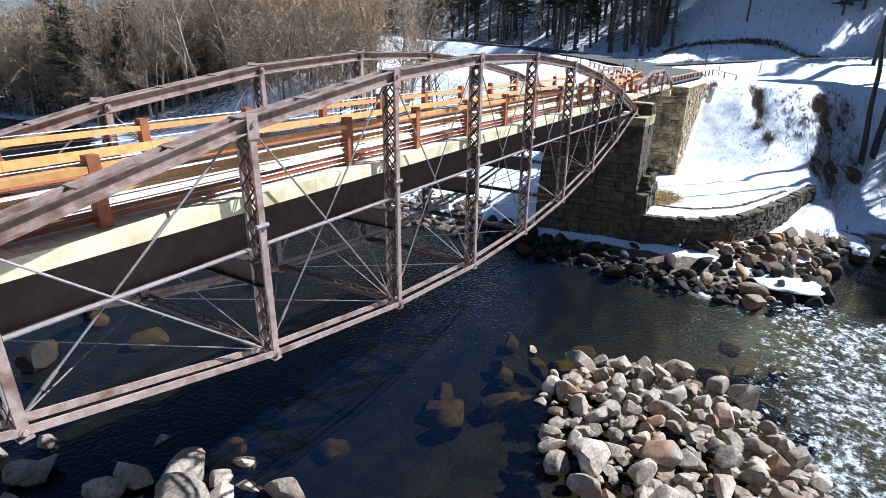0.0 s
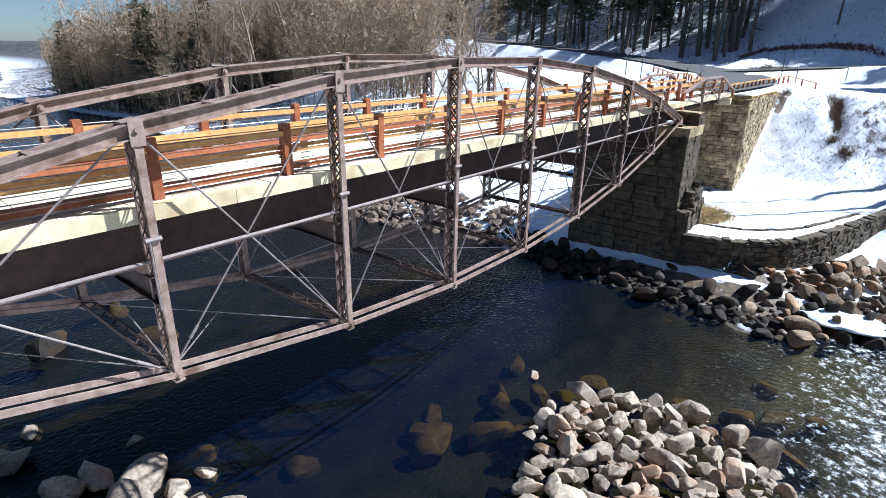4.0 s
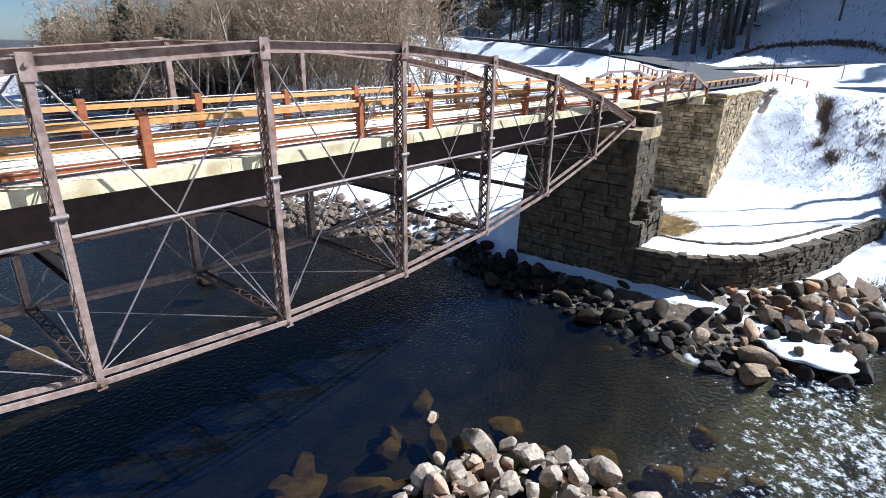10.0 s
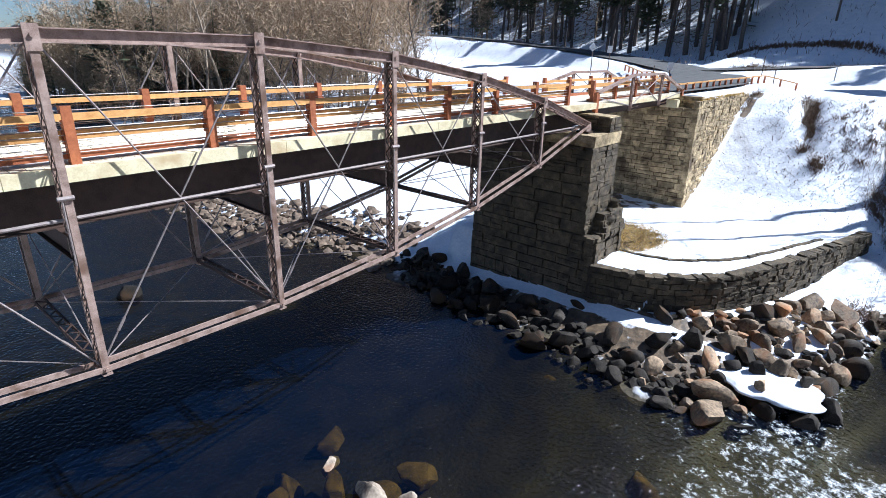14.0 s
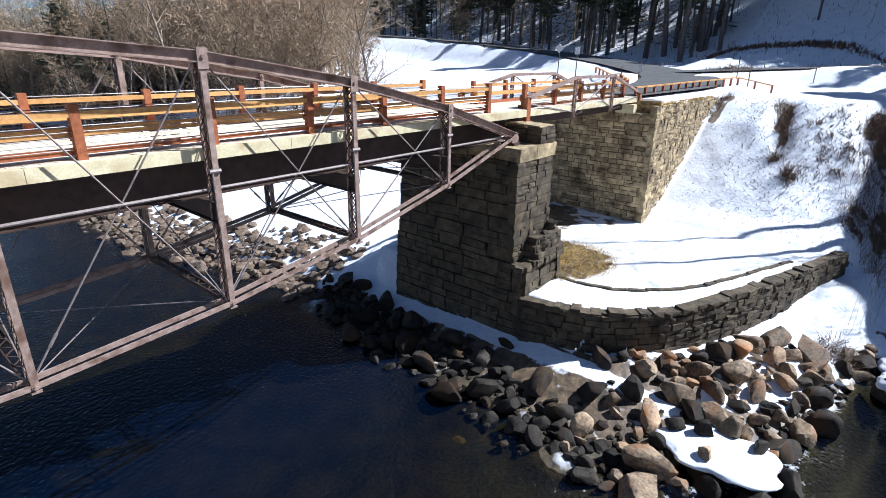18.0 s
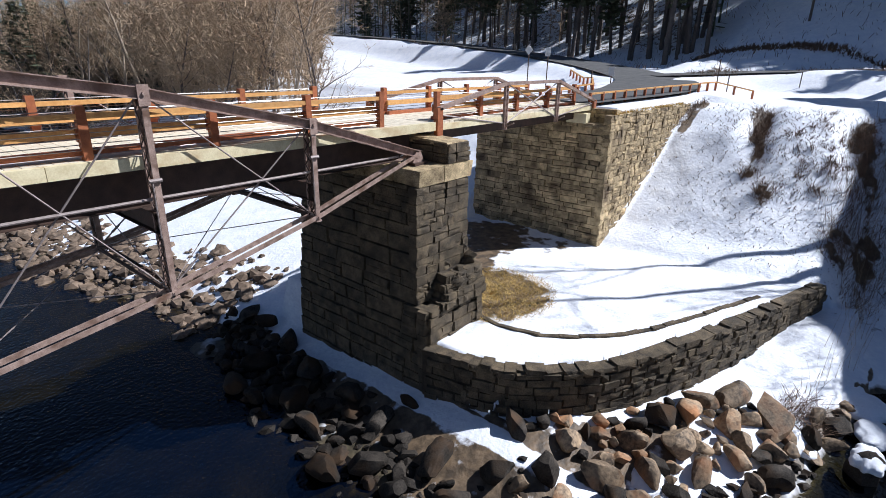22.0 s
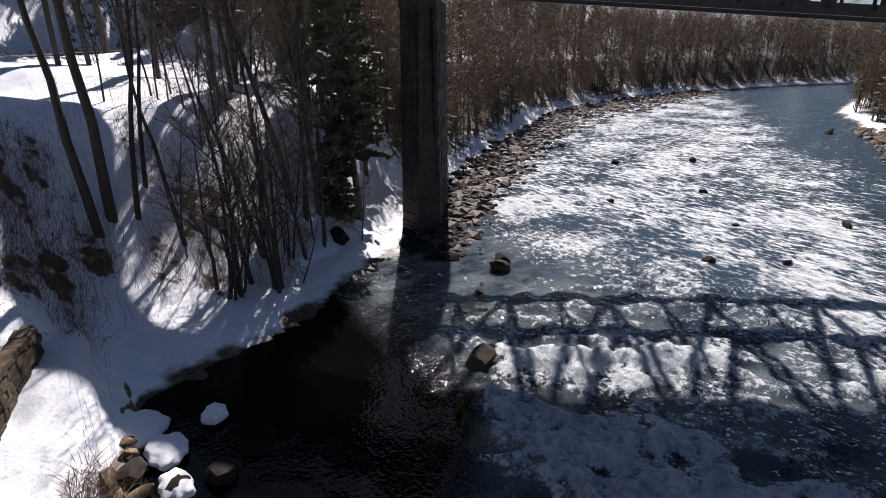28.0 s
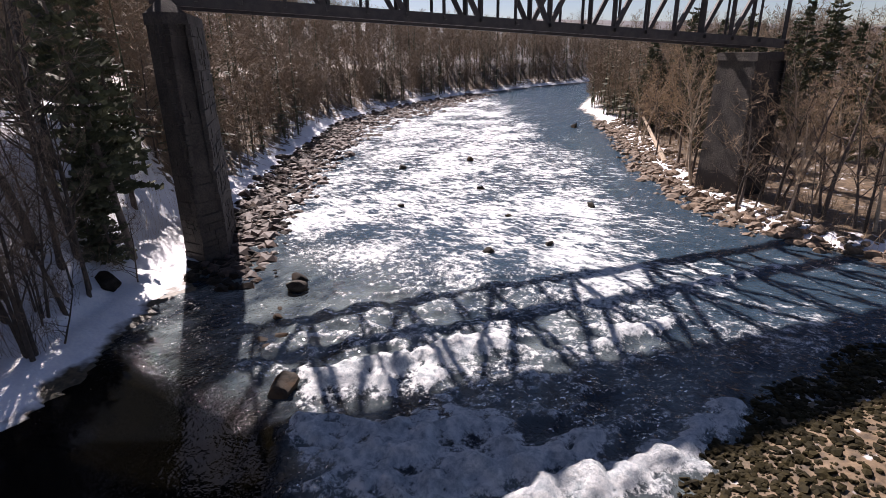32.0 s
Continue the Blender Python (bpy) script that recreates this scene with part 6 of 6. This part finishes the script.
# near abutment under the span's other end
na = thing("near_abutment", "plain stone abutment under the bridge end", "abutment")
bm = bmesh.new()
prism(bm, ((-46, -1.6), (-40.7, -1.6), (-40.7, 6.5), (-46, 6.5)), ((-46, -1.2), (-40.9, -1.2), (-40.9, 6.1), (-46, 6.1)), -0.5, 9.62)
part("body", bm, M_RAILSTONE, na)


# stonework, last
def masonry():
    pier = thing("stone_pier", "rough grey-brown coursed stone bridge pier with a stepped top", "pier")
    bm = bmesh.new()
    prism(bm, ((-1.25, -1.75), (2.1, -1.75), (2.1, 6.1), (-1.25, 6.1)), ((-0.95, -1.6), (2.0, -1.6), (2.0, 6.0), (-0.95, 6.0)), -0.6, 4.4)
    part("lower_core", bm, M_MORTAR, pier)
    bm = bmesh.new()
    prism(bm, ((-0.92, -0.9), (1.95, -0.9), (1.95, 6.0), (-0.92, 6.0)), ((-0.64, -0.86), (1.85, -0.86), (1.85, 5.9), (-0.64, 5.9)), 4.4, 9.0)
    part("upper_core", bm, M_MORTAR, pier)
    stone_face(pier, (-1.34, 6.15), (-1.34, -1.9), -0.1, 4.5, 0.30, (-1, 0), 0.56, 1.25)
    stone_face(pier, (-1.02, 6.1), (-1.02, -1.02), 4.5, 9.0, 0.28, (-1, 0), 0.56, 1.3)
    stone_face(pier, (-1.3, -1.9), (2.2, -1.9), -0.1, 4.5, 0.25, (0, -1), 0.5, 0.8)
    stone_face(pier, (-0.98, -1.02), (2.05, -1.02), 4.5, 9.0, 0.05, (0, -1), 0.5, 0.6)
    for a in range(5):
        y = -1.04 + a * 1.42
        put_stone(pier, Vector((-0.2, y + 0.7, 9.32)), Vector((0, 1, 0)), Vector((-1, 0, 0)), 1.40, 1.35, 0.62, "cap_stone")
        put_stone(pier, Vector((1.3, y + 0.7, 9.32)), Vector((0, 1, 0)), Vector((1, 0, 0)), 1.40, 1.6, 0.62, "cap_stone")
    stone_face(pier, (0.72, 6.0), (0.72, -0.98), 9.63, 10.38, 0, (-1, 0), 0.38, 0.7)
    stone_face(pier, (0.72, -0.98), (2.02, -0.98), 9.63, 10.38, 0, (0, -1), 0.38, 0.45)
    bm = bmesh.new()
    box(bm, 0.85, 1.95, -0.8, 5.9, 9.6, 10.33)
    part("backwall_core", bm, M_MORTAR, pier)
    for a in range(5):
        put_stone(pier, Vector((1.36, -0.28 + a * 1.4, 10.36)), Vector((1, 0, 0)), Vector((0, 0, 1)), 1.3, 0.14, 1.38, "top_stone")
    # broken stub of the old wall, stepping down from the pier
    z, k = 4.3, 0
    while z < 5.3:
        h, f = random.uniform(0.22, 0.36), (z - 4.3) / 2.2
        x0, x1, y0 = -0.3 + 1.5 * f + random.uniform(-0.1, 0.1), 2.35 - 0.35 * f, -1.85 + 0.8 * f + random.uniform(-0.08, 0.08)
        bm = bmesh.new()
        box(bm, x0 + 0.12, x1 - 0.1, y0 + 0.12, -0.93, z - 0.1, z + h - 0.03)
        part("stub_core", bm, M_MORTAR, pier)
        stone_face(pier, (x0, y0), (x1, y0), z, z + h, 0, (0, -1), h, 0.42, depth=0.34, proud=0.1)
        stone_face(pier, (x0, -0.93), (x0, y0), z, z + h, 0, (-1, 0), h, 0.36, depth=0.3, proud=0.1)
        stone_face(pier, (x1, y0), (x1, -0.93), z, z + h, 0, (1, 0), h, 0.36, depth=0.3, proud=0.1)
        z += h
    for _ in range(16):
        f = random.random()
        o = new("rubble", random.choice(BOULDERS).copy())
        o.data.materials[0] = M_OLDSTONE
        o.parent = pier
        r = random.uniform(0.22, 0.4)
        o.matrix_basis = Matrix.Translation((0.5 + 1.6 * f + random.gauss(0, 0.15), -1.05 - random.random() * 0.55 * (1 - 0.3 * f), 5.05 + 0.9 * f * random.random() + 0.1)) @ Euler((random.uniform(-0.5, 0.5), random.uniform(-0.5, 0.5), random.uniform(0, 6.28))).to_matrix().to_4x4() @ Matrix.Diagonal((r * 1.2, r, r * 0.8, 1))
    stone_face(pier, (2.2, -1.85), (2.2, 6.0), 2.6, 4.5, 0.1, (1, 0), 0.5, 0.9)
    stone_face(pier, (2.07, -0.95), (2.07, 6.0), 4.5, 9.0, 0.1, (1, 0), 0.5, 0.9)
    ab = thing("stone_abutment", "tall dry-laid stone abutment with a wing wall in the snow slope", "abutment")
    bm = bmesh.new()
    prism(bm, ((14.6, -1.05), (31, -1.05), (31, 7.9), (14.6, 7.9)), ((14.75, -1.0), (31, -1.0), (31, 7.7), (14.75, 7.7)), 1.0, 9.9)
    part("core", bm, M_MORTAR, ab)
    stone_face(ab, (14.45, 8.0), (14.45, -1.2), 2.4, 9.75, 0.15, (-1, 0), 0.36, 0.8)
    stone_face(ab, (14.45, -1.2), (31.3, -1.2), 2.2, 10.5, 0.05, (0, -1), 0.36, 0.6, low=lambda m: height(14.45 + m, -1.6) - 0.1, high=lambda m: 10.55 - 0.012 * m)
    stone_face(ab, (15.35, 7.8), (15.35, -1.1), 9.85, 10.75, 0, (-1, 0), 0.3, 0.7)
    bm = bmesh.new()
    box(bm, 15.4, 31, -1.0, 7.7, 9.8, 10.4)
    part("fill", bm, M_MORTAR, ab)
    for i in range(9):
        put_stone(ab, Vector((14.9, -0.7 + i * 1.03, 9.85)), Vector((0, 1, 0)), Vector((-1, 0, 0)), 1.0, 0.9, 0.28, "cap_stone")
    bm = bmesh.new()
    box(bm, 14.4, 14.9, 0.3, 1.5, 9.95, 10.5)
    part("bearing_block", bm, M_CREAM, ab)
    wl = thing("curved_wall", "low curved stone retaining wall around the snowy terrace", "wall")
    n = 34
    xs = np.interp(np.linspace(0, 1, n), np.linspace(0, 1, len(WALL_X)), WALL_X)
    ys = np.interp(np.linspace(0, 1, n), np.linspace(0, 1, len(WALL_Y)), WALL_Y)
    bm = bmesh.new()
    for k in range(n - 1):
        d = Vector((xs[k + 1] - xs[k], ys[k + 1] - ys[k], 0))
        bar(bm, (xs[k] - d.x * 0.2, ys[k] - d.y * 0.2, 1.45), (xs[k + 1] + d.x * 0.2, ys[k + 1] + d.y * 0.2, 1.45), 0.4, 3.2)
    part("core", bm, M_MORTAR, wl)
    k = 0
    pts = [Vector((x, y, 0)) for x, y in zip(xs, ys)]
    run = [0.0]
    for a, b in zip(pts[:-1], pts[1:]):
        run.append(run[-1] + (b - a).length)

    def spot(s):
        s = min(max(s, 0), run[-1] - 1e-4)
        j = max(i for i in range(len(run)) if run[i] <= s)
        j = min(j, len(pts) - 2)
        p = pts[j].lerp(pts[j + 1], (s - run[j]) / (run[j + 1] - run[j]))
        u = (pts[j + 1] - pts[j]).normalized()
        return p, u

    z = 0.3
    while z < 3.04:
        h = min(random.uniform(0.14, 0.38), 3.06 - z)
        h = 3.06 - z if 3.06 - z - h < 0.12 else h
        s = random.uniform(0, 0.3)
        while s < run[-1]:
            l = random.uniform(0.22, 1.0)
            p, u = spot(s + l / 2)
            nrm = Vector((u.y, -u.x, 0))
            if z + h > height(p.x + nrm.x * 0.6, p.y + nrm.y * 0.6) - 0.25:
                put_stone(wl, p + nrm * (0.06 + 0.11 * random.random()) + Vector((0, 0, z + h / 2)), u, nrm, l - 0.012, 0.36, h - 0.012)
            s += l
        z += h
    s = 0.0
    while s < run[-1]:
        l = random.uniform(0.25, 0.9)
        p, u = spot(s + l / 2)
        nrm = Vector((u.y, -u.x, 0))
        put_stone(wl, p + nrm * random.uniform(-0.02, 0.08) + Vector((0, 0, random.uniform(2.98, 3.1))), u, nrm, l + 0.02, random.uniform(0.45, 0.62), random.uniform(0.12, 0.3), "cap_stone")
        s += l

    # low inner edging in the snow
    ring = ((2.3, -1.5), (2.1, -2.8), (2.5, -4.4), (3.4, -5.7), (4.9, -6.9), (6.7, -7.85), (9.6, -9.0), (12.8, -10.15))
    edge = thing("edging", "low brown stone edging in the terrace snow", "edging")
    for a, b in zip(ring[:-1], ring[1:]):
        a, b = Vector((*a, 0)), Vector((*b, 0))
        k = max(2, int((b - a).length / 0.55))
        u = (b - a).normalized()
        for i in range(k):
            p = a.lerp(b, (i + 0.5) / k)
            put_stone(edge, p + Vector((0, 0, height(p.x, p.y) - 0.02)), u, Vector((u.y, -u.x, 0)), (b - a).length / k + 0.02, 0.2, random.uniform(0.14, 0.24))


masonry()
